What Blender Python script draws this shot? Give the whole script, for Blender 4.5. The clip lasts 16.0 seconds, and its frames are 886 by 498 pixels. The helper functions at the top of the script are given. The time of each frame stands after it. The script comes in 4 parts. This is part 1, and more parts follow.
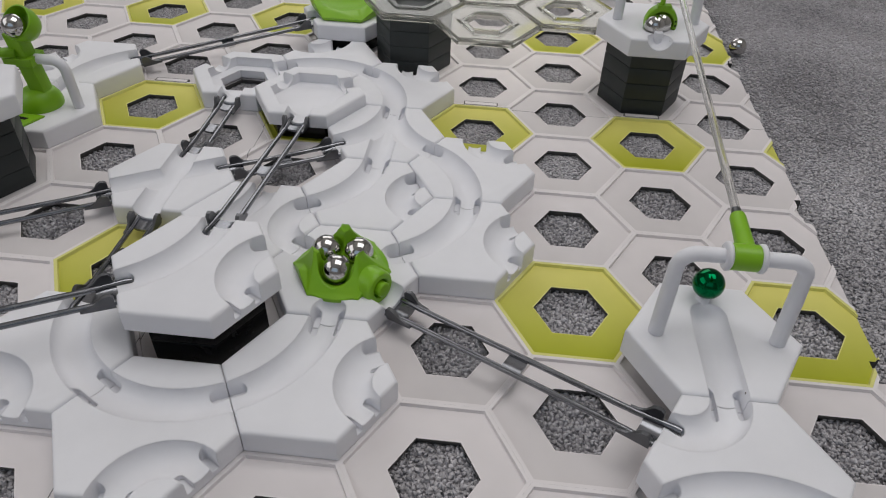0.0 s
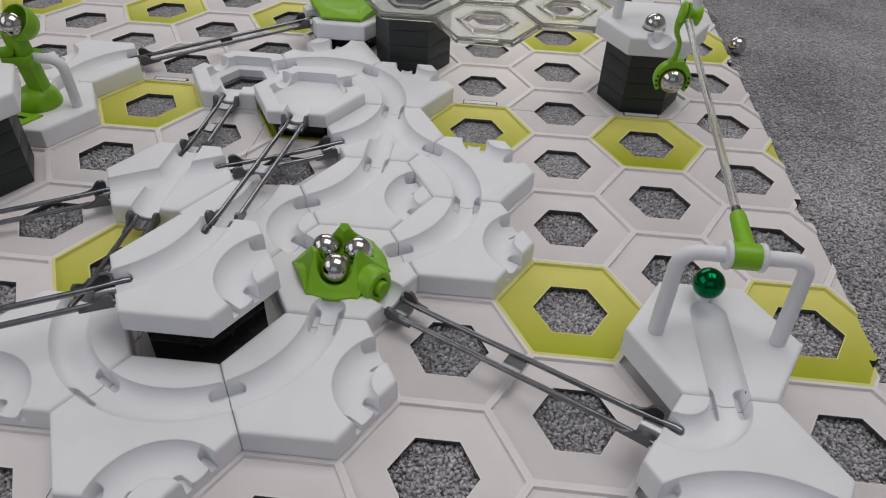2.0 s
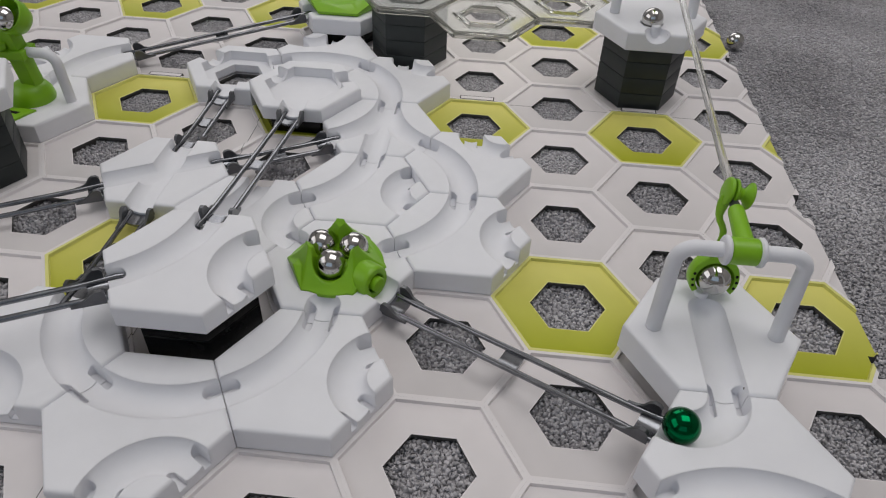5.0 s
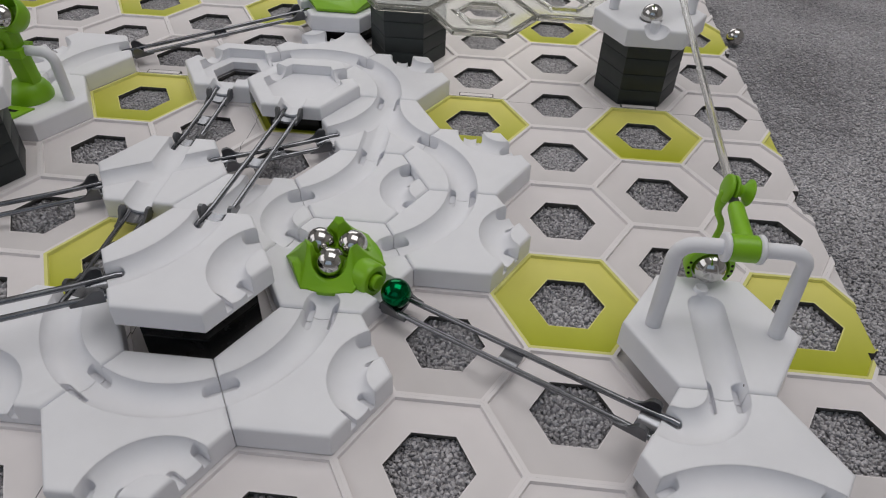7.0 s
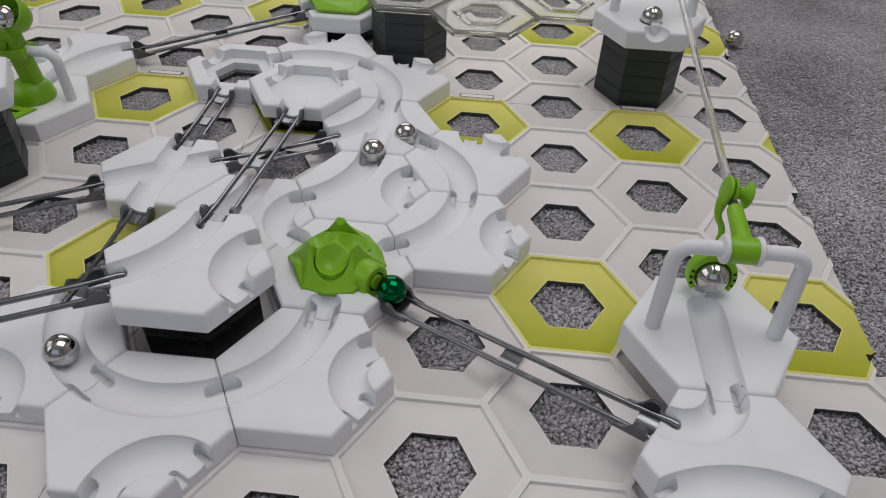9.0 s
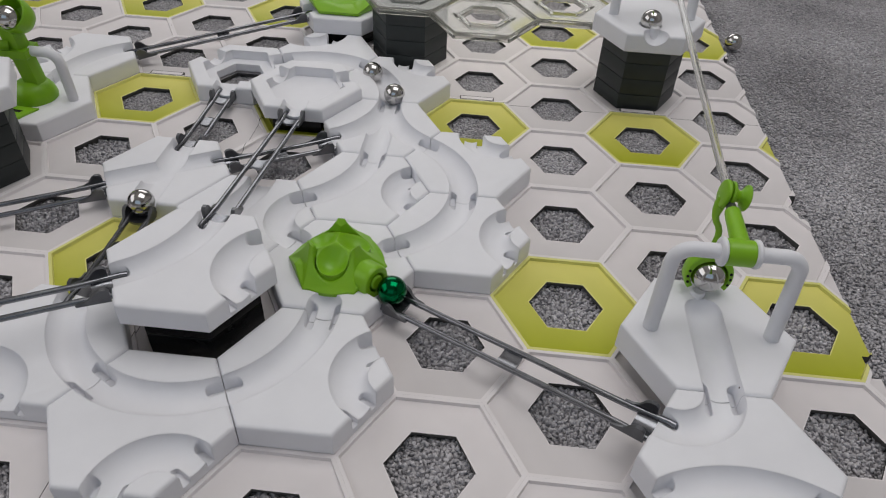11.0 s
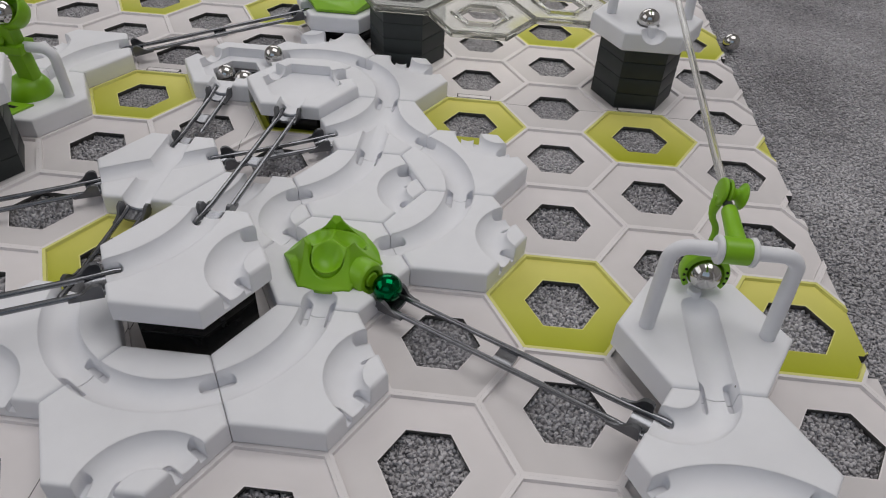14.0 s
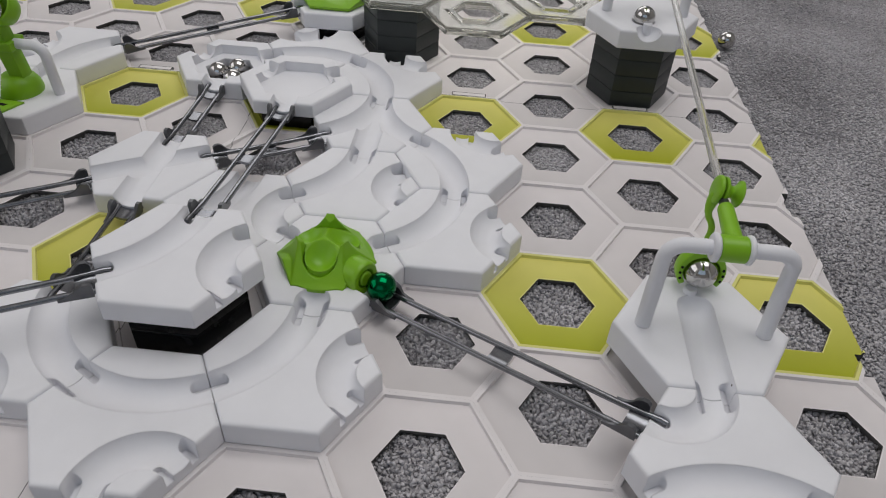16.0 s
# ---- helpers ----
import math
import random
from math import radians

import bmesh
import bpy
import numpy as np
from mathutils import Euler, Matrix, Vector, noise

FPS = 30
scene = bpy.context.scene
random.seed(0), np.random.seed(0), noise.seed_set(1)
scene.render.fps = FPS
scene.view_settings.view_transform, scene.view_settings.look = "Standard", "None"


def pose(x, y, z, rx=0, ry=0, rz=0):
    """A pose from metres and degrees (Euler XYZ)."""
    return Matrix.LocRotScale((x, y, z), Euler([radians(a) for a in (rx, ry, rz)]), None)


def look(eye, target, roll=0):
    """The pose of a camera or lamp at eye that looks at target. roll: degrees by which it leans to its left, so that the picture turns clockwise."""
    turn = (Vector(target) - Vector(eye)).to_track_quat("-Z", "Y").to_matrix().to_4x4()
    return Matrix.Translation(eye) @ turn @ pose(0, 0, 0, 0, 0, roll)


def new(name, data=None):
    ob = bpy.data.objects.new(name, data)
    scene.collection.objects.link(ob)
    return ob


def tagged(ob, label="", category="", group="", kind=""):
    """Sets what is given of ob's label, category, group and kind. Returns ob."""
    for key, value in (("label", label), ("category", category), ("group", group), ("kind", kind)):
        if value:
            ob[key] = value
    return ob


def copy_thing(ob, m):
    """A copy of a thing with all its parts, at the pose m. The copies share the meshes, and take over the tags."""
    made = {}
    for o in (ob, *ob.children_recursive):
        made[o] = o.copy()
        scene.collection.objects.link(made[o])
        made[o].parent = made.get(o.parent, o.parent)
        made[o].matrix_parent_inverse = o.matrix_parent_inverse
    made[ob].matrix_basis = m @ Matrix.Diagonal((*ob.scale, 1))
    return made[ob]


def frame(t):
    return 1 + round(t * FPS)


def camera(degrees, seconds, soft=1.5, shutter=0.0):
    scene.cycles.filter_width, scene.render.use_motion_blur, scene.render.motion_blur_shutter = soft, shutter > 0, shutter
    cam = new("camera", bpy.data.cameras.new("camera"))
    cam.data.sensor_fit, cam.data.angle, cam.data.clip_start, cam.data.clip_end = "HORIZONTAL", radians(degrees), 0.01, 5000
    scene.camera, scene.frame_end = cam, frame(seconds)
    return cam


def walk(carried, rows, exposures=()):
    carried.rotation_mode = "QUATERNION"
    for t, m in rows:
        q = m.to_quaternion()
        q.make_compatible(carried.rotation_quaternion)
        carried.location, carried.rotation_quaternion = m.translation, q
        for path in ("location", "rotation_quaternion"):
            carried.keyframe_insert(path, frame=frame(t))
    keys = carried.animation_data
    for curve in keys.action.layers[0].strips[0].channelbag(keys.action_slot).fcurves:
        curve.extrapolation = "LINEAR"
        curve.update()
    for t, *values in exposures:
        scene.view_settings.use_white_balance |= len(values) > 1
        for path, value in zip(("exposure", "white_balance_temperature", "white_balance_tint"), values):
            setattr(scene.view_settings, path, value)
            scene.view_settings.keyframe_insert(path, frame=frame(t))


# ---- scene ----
cam = camera(64.85, 16.0, 1.1)
PATH = [
    (0, (-0.04057, -0.22397, 0.21696), (-0.05521, -0.03350, 0.05570), 2.287),
    (0.5, (-0.04060, -0.22390, 0.21696), (-0.05521, -0.03342, 0.05570), 2.277),
    (1, (-0.04067, -0.22381, 0.21695), (-0.05522, -0.03338, 0.05564), 2.297),
    (1.5, (-0.04072, -0.22370, 0.21672), (-0.05514, -0.03329, 0.05536), 2.335),
    (2, (-0.04061, -0.22361, 0.21638), (-0.05501, -0.03321, 0.05501), 2.305),
    (2.5, (-0.04046, -0.22351, 0.21612), (-0.05488, -0.03314, 0.05472), 2.276),
    (3, (-0.04035, -0.22338, 0.21591), (-0.05462, -0.03307, 0.05442), 2.359),
    (3.5, (-0.04026, -0.22324, 0.21566), (-0.05428, -0.03297, 0.05410), 2.479),
    (4, (-0.04041, -0.22321, 0.21512), (-0.05394, -0.03282, 0.05366), 2.616),
    (6.5, (-0.03944, -0.22091, 0.21362), (-0.05301, -0.03180, 0.05067), 2.207),
    (7, (-0.03980, -0.22163, 0.21426), (-0.05323, -0.03249, 0.05133), 2.288),
    (7.5, (-0.04002, -0.22219, 0.21506), (-0.05338, -0.03310, 0.05207), 2.370),
    (8, (-0.04018, -0.22239, 0.21551), (-0.05351, -0.03333, 0.05248), 2.406),
    (8.5, (-0.04030, -0.22246, 0.21560), (-0.05358, -0.03337, 0.05261), 2.426),
    (9, (-0.04040, -0.22258, 0.21580), (-0.05356, -0.03351, 0.05278), 2.463),
    (11.5, (-0.04084, -0.22454, 0.21732), (-0.05360, -0.03509, 0.05470), 2.869),
    (12, (-0.04054, -0.22470, 0.21724), (-0.05333, -0.03517, 0.05471), 2.898),
    (12.5, (-0.04015, -0.22461, 0.21678), (-0.05285, -0.03505, 0.05428), 2.964),
    (13, (-0.04018, -0.22437, 0.21616), (-0.05251, -0.03476, 0.05368), 3.092),
    (13.5, (-0.04020, -0.22423, 0.21573), (-0.05224, -0.03460, 0.05326), 3.182),
    (14, (-0.03995, -0.22413, 0.21537), (-0.05192, -0.03447, 0.05292), 3.213),
    (14.5, (-0.04008, -0.22367, 0.21393), (-0.05165, -0.03371, 0.05182), 3.347),
    (15.5, (-0.03992, -0.22252, 0.21269), (-0.05031, -0.03257, 0.05048), 3.520),
    (16, (-0.03965, -0.22246, 0.21352), (-0.04994, -0.03282, 0.05094), 3.475),
]
walk(cam, [(t, look(eye, target, roll)) for t, eye, target, roll in PATH])

# ---- daylight: windows of the room ----
S = 0.034                    # side of one hexagon of the play grid
R3 = math.sqrt(3.0)
world = bpy.data.worlds.new("world")
scene.world = world
world.use_nodes = True
wn = world.node_tree
sky = wn.nodes.new("ShaderNodeTexSky")
sky.sky_type, sky.sun_disc, sky.sun_elevation, sky.sun_rotation = "NISHITA", False, radians(40), radians(-60)
wn.links.new(sky.outputs[0], wn.nodes["Background"].inputs[0])
wn.nodes["Background"].inputs[1].default_value = 0.05
scene.view_settings.exposure = 0.0


def window_light(name, eye, target, sx, sy, watts, colour):
    data = bpy.data.lights.new(name, "AREA")
    data.shape, data.size, data.size_y, data.energy, data.color = "RECTANGLE", sx, sy, watts, colour
    new(name, data).matrix_world = look(eye, target)


window_light("window_daylight_back", (-0.55, 2.38, 1.35), (-0.35, -1.0, 0.4), 1.9, 1.25, 12.0, (1.0, 0.955, 0.90))
window_light("window_daylight_side", (-1.98, -0.4, 1.35), (1.0, -0.1, 0.3), 2.0, 1.3, 9.5, (1.0, 0.955, 0.90))
window_light("window_daylight_behind", (-0.3, -1.98, 1.4), (0.0, 1.0, 0.3), 1.9, 1.3, 3.0, (0.76, 0.90, 1.0))
window_light("skylight", (0.5, 0.35, 2.38), (0.5, 0.36, 0.0), 1.9, 1.5, 25.5, (0.985, 0.955, 0.92))


# ---- materials ----
def material(name, colour, rough=0.5, metal=0.0, spec=0.5):
    m = bpy.data.materials.new(name)
    m.use_nodes = True
    b = m.node_tree.nodes["Principled BSDF"]
    b.inputs["Base Color"].default_value = (*colour, 1)
    b.inputs["Roughness"].default_value = rough
    b.inputs["Metallic"].default_value = metal
    b.inputs["Specular IOR Level"].default_value = spec
    return m, m.node_tree, b


def node(tree, kind, **values):
    n = tree.nodes.new(kind)
    for key, value in values.items():
        n.inputs[key].default_value = value
    return n


def grain(tree, b, coarse, fine, colour_a, colour_b, bump=0.1, distance=0.0002, rough=None, rounded=0.0):
    """Two scales of variation: coarse tint and roughness, fine bump."""
    co = tree.nodes.new("ShaderNodeTexCoord")
    n1 = node(tree, "ShaderNodeTexNoise", Scale=coarse, Detail=5.0)
    n2 = node(tree, "ShaderNodeTexNoise", Scale=fine, Detail=3.0)
    tree.links.new(co.outputs["Object"], n1.inputs["Vector"])
    tree.links.new(co.outputs["Object"], n2.inputs["Vector"])
    ramp = tree.nodes.new("ShaderNodeValToRGB")
    ramp.color_ramp.elements[0].position, ramp.color_ramp.elements[1].position = 0.3, 0.7
    ramp.color_ramp.elements[0].color, ramp.color_ramp.elements[1].color = (*colour_a, 1), (*colour_b, 1)
    tree.links.new(n1.outputs["Fac"], ramp.inputs["Fac"])
    tree.links.new(ramp.outputs["Color"], b.inputs["Base Color"])
    bp = node(tree, "ShaderNodeBump", Strength=bump, Distance=distance)
    tree.links.new(n2.outputs["Fac"], bp.inputs["Height"])
    tree.links.new(bp.outputs["Normal"], b.inputs["Normal"])
    if rounded:
        bv = node(tree, "ShaderNodeBevel", Radius=rounded)
        bv.samples = 4
        tree.links.new(bv.outputs["Normal"], bp.inputs["Normal"])
    if rough:
        mp = node(tree, "ShaderNodeMapRange", **{"To Min": rough[0], "To Max": rough[1]})
        tree.links.new(n1.outputs["Fac"], mp.inputs["Value"])
        tree.links.new(mp.outputs["Result"], b.inputs["Roughness"])
    return ramp


WHITE, tr, b = material("white_plastic", (0.78, 0.78, 0.79), 0.42)
grain(tr, b, 60, 2600, (0.775, 0.777, 0.815), (0.815, 0.817, 0.855), 0.12, 0.00015, (0.48, 0.6), 0.0009)
rp = b.inputs["Base Color"].links[0].from_socket
co = tr.nodes.new("ShaderNodeTexCoord")
vo = node(tr, "ShaderNodeTexVoronoi", Scale=38.0)
tr.links.new(co.outputs["Object"], vo.inputs["Vector"])
lt = node(tr, "ShaderNodeMath")
lt.operation = "LESS_THAN"
lt.inputs[1].default_value = 0.018
tr.links.new(vo.outputs["Distance"], lt.inputs[0])
dust = node(tr, "ShaderNodeMix")
dust.data_type = "RGBA"
tr.links.new(lt.outputs[0], dust.inputs["Factor"])
tr.links.new(rp, dust.inputs[6])
dust.inputs[7].default_value = (0.12, 0.11, 0.11, 1)
tr.links.new(dust.outputs[2], b.inputs["Base Color"])
GREEN, tr, b = material("green_plastic", (0.2, 0.45, 0.01), 0.42)
grain(tr, b, 70, 2200, (0.2, 0.45, 0.008), (0.235, 0.49, 0.011), 0.05, 0.00015, (0.32, 0.46), 0.0011)
DARK, tr, b = material("charcoal_plastic", (0.03, 0.035, 0.037), 0.5)
grain(tr, b, 90, 1800, (0.016, 0.0212, 0.0218), (0.023, 0.029, 0.0296), 0.12, 0.0002, (0.42, 0.6))
BLACK, tr, b = material("black_plastic", (0.012, 0.012, 0.013), 0.25, 0.0, 0.22)
grain(tr, b, 90, 1800, (0.006, 0.006, 0.0065), (0.01, 0.01, 0.0105), 0.03, 0.0001, (0.2, 0.32))
RAIL, tr, b = material("silver_grey_plastic", (0.16, 0.165, 0.175), 0.34, 0.75)
grain(tr, b, 120, 2400, (0.095, 0.098, 0.106), (0.14, 0.144, 0.154), 0.06, 0.0001, (0.24, 0.36))
ROD, tr, b = material("bright_silver_plastic", (0.3, 0.305, 0.315), 0.3, 0.85)
grain(tr, b, 120, 2400, (0.195, 0.2, 0.217), (0.265, 0.272, 0.295), 0.05, 0.0001, (0.13, 0.22))
STEEL, tr, b = material("polished_steel", (0.72, 0.71, 0.70), 0.08, 1.0)
grain(tr, b, 150, 3000, (0.50, 0.49, 0.48), (0.60, 0.59, 0.58), 0.02, 0.00005, (0.09, 0.14))
GREENSTEEL, tr, b = material("green_anodised_steel", (0.0, 0.2, 0.07), 0.1, 1.0)
grain(tr, b, 150, 3000, (0.0, 0.11, 0.035), (0.001, 0.15, 0.05), 0.02, 0.00005, (0.1, 0.15))
CLEAR, tr, b = material("clear_plastic", (0.58, 0.58, 0.54), 0.09)
b.inputs["Transmission Weight"].default_value = 0.9
b.inputs["IOR"].default_value = 1.28
RODCLEAR, tr, b = material("clear_rod_plastic", (0.90, 0.90, 0.88), 0.1)
b.inputs["Transmission Weight"].default_value = 0.9
b.inputs["IOR"].default_value = 1.42
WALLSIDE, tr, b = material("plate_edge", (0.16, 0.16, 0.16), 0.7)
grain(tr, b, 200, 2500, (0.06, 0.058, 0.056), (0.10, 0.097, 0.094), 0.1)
PLASTER, tr, b = material("wall_paint", (0.72, 0.69, 0.66), 0.9)
grain(tr, b, 3, 300, (0.36, 0.35, 0.34), (0.41, 0.40, 0.39), 0.1, 0.0005)


CEILPAINT, tr, b = material("ceiling_paint", (0.8, 0.79, 0.77), 0.95)
grain(tr, b, 3, 300, (0.78, 0.77, 0.75), (0.82, 0.81, 0.79), 0.1, 0.0005)


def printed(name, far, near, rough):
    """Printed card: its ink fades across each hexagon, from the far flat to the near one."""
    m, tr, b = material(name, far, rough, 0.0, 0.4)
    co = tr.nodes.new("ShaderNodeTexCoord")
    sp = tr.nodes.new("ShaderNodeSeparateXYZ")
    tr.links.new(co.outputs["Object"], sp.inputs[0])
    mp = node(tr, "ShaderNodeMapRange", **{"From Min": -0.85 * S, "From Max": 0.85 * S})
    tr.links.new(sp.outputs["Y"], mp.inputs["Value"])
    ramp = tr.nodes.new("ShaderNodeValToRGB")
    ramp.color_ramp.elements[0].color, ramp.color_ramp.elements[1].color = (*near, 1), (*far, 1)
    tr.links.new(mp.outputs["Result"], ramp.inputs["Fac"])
    n1 = node(tr, "ShaderNodeTexNoise", Scale=90.0, Detail=6.0)
    tr.links.new(co.outputs["Object"], n1.inputs["Vector"])
    info = tr.nodes.new("ShaderNodeObjectInfo")
    ad = node(tr, "ShaderNodeMath")
    ad.operation = "ADD"
    tr.links.new(n1.outputs["Fac"], ad.inputs[0])
    sc = node(tr, "ShaderNodeMath")
    sc.operation = "MULTIPLY"
    sc.inputs[1].default_value = 0.5
    tr.links.new(info.outputs["Random"], sc.inputs[0])
    tr.links.new(sc.outputs[0], ad.inputs[1])
    m2 = node(tr, "ShaderNodeMapRange", **{"From Min": 0.2, "From Max": 1.2, "To Min": 0.95, "To Max": 1.03})
    tr.links.new(ad.outputs[0], m2.inputs["Value"])
    mul = tr.nodes.new("ShaderNodeVectorMath")
    mul.operation = "SCALE"
    tr.links.new(ramp.outputs["Color"], mul.inputs[0])
    tr.links.new(m2.outputs["Result"], mul.inputs["Scale"])
    tr.links.new(mul.outputs[0], b.inputs["Base Color"])
    n2 = node(tr, "ShaderNodeTexNoise", Scale=1800.0, Detail=3.0)
    tr.links.new(co.outputs["Object"], n2.inputs["Vector"])
    bp = node(tr, "ShaderNodeBump", Strength=0.06, Distance=0.0002)
    tr.links.new(n2.outputs["Fac"], bp.inputs["Height"])
    tr.links.new(bp.outputs["Normal"], b.inputs["Normal"])
    return m


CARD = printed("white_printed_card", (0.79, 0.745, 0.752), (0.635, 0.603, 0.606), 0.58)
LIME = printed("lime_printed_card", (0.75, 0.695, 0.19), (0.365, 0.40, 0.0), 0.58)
RIDGE, tr, b = material("ridge_plastic", (0.66, 0.64, 0.63), 0.5)
grain(tr, b, 60, 2000, (0.755, 0.718, 0.725), (0.80, 0.762, 0.77), 0.05)
LIMERIDGE, tr, b = material("pale_lime_plastic", (0.66, 0.66, 0.22), 0.5)
grain(tr, b, 60, 2000, (0.68, 0.66, 0.2), (0.74, 0.72, 0.27), 0.05)

CARPET, tr, b = material("grey_carpet", (0.3, 0.29, 0.3), 0.95, 0.0, 0.1)
geo = tr.nodes.new("ShaderNodeNewGeometry")
co = tr.nodes.new("ShaderNodeTexCoord")
n1 = node(tr, "ShaderNodeTexNoise", Scale=14.0, Detail=6.0)
tr.links.new(co.outputs["Object"], n1.inputs["Vector"])
n3 = node(tr, "ShaderNodeTexNoise", Scale=900.0, Detail=4.0)
tr.links.new(co.outputs["Object"], n3.inputs["Vector"])
mx = node(tr, "ShaderNodeMath")
mx.operation = "ADD"
tr.links.new(geo.outputs["Random Per Island"], mx.inputs[0])
nap = node(tr, "ShaderNodeMapRange", **{"From Min": 0.3, "From Max": 0.7, "To Min": 0.1, "To Max": 0.95})
tr.links.new(n1.outputs["Fac"], nap.inputs["Value"])
tr.links.new(nap.outputs["Result"], mx.inputs[1])
mx2 = node(tr, "ShaderNodeMath")
mx2.operation = "ADD"
tr.links.new(mx.outputs[0], mx2.inputs[0])
tr.links.new(n3.outputs["Fac"], mx2.inputs[1])
ramp = tr.nodes.new("ShaderNodeValToRGB")
ramp.color_ramp.elements[0].position, ramp.color_ramp.elements[1].position = 0.2, 0.85
ramp.color_ramp.elements[0].color, ramp.color_ramp.elements[1].color = (0.25, 0.242, 0.256, 1), (0.70, 0.68, 0.71, 1)
dv = node(tr, "ShaderNodeMath")
dv.operation = "DIVIDE"
dv.inputs[1].default_value = 3.0
tr.links.new(mx2.outputs[0], dv.inputs[0])
tr.links.new(dv.outputs[0], ramp.inputs["Fac"])
tr.links.new(ramp.outputs["Color"], b.inputs["Base Color"])
vor = node(tr, "ShaderNodeTexVoronoi", Scale=330.0)
tr.links.new(co.outputs["Object"], vor.inputs["Vector"])
bp = node(tr, "ShaderNodeBump", Strength=0.4, Distance=0.0015)
bp.invert = True
tr.links.new(vor.outputs["Distance"], bp.inputs["Height"])
tr.links.new(bp.outputs["Normal"], b.inputs["Normal"])


# ---- mesh helpers (lengths in hexagon sides, scaled when linked) ----
def shade(me, angle=35):
    me.polygons.foreach_set("use_smooth", [True] * len(me.polygons))
    me.set_sharp_from_angle(angle=radians(angle))


def mesh_of(name, bm, materials, angle=35):
    bmesh.ops.scale(bm, vec=(S, S, S), verts=bm.verts)
    bmesh.ops.recalc_face_normals(bm, faces=bm.faces)
    me = bpy.data.meshes.new(name)
    bm.to_mesh(me)
    bm.free()
    for m in materials if isinstance(materials, (list, tuple)) else [materials]:
        me.materials.append(m)
    shade(me, angle)
    return me


def part(name, bm, mat, parent=None, label="", at=None, angle=35):
    ob = new(name, mesh_of(name, bm, mat, angle))
    if parent is not None:
        ob.parent = parent
    if at is not None:
        ob.matrix_basis = at
    if label:
        tagged(ob, label)
    return ob


def empty(name, m, label, category, group=""):
    ob = new(name)
    ob.empty_display_size = 0.01
    ob.matrix_basis = m
    return tagged(ob, label, category, group)


def P(x, y, z, rz=0):
    return pose(x * S, y * S, z * S, 0, 0, rz)


def cell(i, j):
    return 1.5 * i, R3 * j


def hexring(bm, r, z, turn=0.0):
    return [bm.verts.new((r * math.cos(radians(60 * k + turn)), r * math.sin(radians(60 * k + turn)), z)) for k in range(6)]


def bridge(bm, a, c, mat=0):
    n = len(a)
    for k in range(n):
        bm.faces.new((a[k], a[(k + 1) % n], c[(k + 1) % n], c[k])).material_index = mat


def hexloft(bm, profile, cap_bottom=True, cap_top=True):
    """Stacked hexagons: profile of (radius, height)."""
    rings = [hexring(bm, r, z) for r, z in profile]
    for a, c in zip(rings, rings[1:]):
        bridge(bm, a, c)
    if cap_bottom:
        bm.faces.new(rings[0][::-1])
    if cap_top:
        bm.faces.new(rings[-1])
    return rings


def lathe(bm, profile, n=32, at=Matrix.Identity(4), closed=False):
    """Turned shape: profile of (radius, height) about the z axis of at; radius 0 closes the ends."""
    rings = []
    for r, z in profile:
        if r <= 1e-6:
            rings.append([bm.verts.new(at @ Vector((0, 0, z)))])
        else:
            rings.append([bm.verts.new(at @ Vector((r * math.cos(2 * math.pi * k / n), r * math.sin(2 * math.pi * k / n), z))) for k in range(n)])
    pairs = list(zip(rings, rings[1:]))
    if closed:
        pairs.append((rings[-1], rings[0]))
    for a, c in pairs:
        for k in range(n):
            k2 = (k + 1) % n
            if len(a) == 1 and len(c) == 1:
                continue
            if len(a) == 1:
                bm.faces.new((a[0], c[k2], c[k]))
            elif len(c) == 1:
                bm.faces.new((a[k], a[k2], c[0]))
            else:
                bm.faces.new((a[k], a[k2], c[k2], c[k]))


def tube(bm, points, r, n=16, caps=True):
    """A round bar along points; its section is carried along without twist."""
    pts = [Vector(p) for p in points]
    rings, side = [], None
    for i, p in enumerate(pts):
        d = (pts[min(i + 1, len(pts) - 1)] - pts[max(i - 1, 0)]).normalized()
        if side is None:
            side = d.cross(Vector((0, 0, 1)) if abs(d.z) < 0.9 else Vector((0, 1, 0)))
        side = (side - d * side.dot(d)).normalized()
        up = side.cross(d)
        rr = r[i] if isinstance(r, (list, tuple)) else r
        rings.append([bm.verts.new(p + side * rr * math.cos(2 * math.pi * k / n) + up * rr * math.sin(2 * math.pi * k / n)) for k in range(n)])
    for a, c in zip(rings, rings[1:]):
        bridge(bm, a, c)
    if caps:
        bm.faces.new(rings[0][::-1])
        bm.faces.new(rings[-1])


def slab(bm, outline, z0, z1):
    """A plate with an outline in x, y between two heights."""
    lo = [bm.verts.new((x, y, z0)) for x, y in outline]
    hi = [bm.verts.new((x, y, z1)) for x, y in outline]
    bridge(bm, lo, hi)
    bm.faces.new(lo[::-1])
    bm.faces.new(hi)


def box(bm, x0, x1, y0, y1, z0, z1):
    slab(bm, [(x0, y0), (x1, y0), (x1, y1), (x0, y1)], z0, z1)


def soft(bm, width=0.015, segments=2, angle=30):
    edges = [e for e in bm.edges if len(e.link_faces) == 2 and e.calc_face_angle(0) > radians(angle)]
    bmesh.ops.bevel(bm, geom=edges, offset=width, segments=segments, profile=0.5, affect="EDGES", clamp_overlap=True)


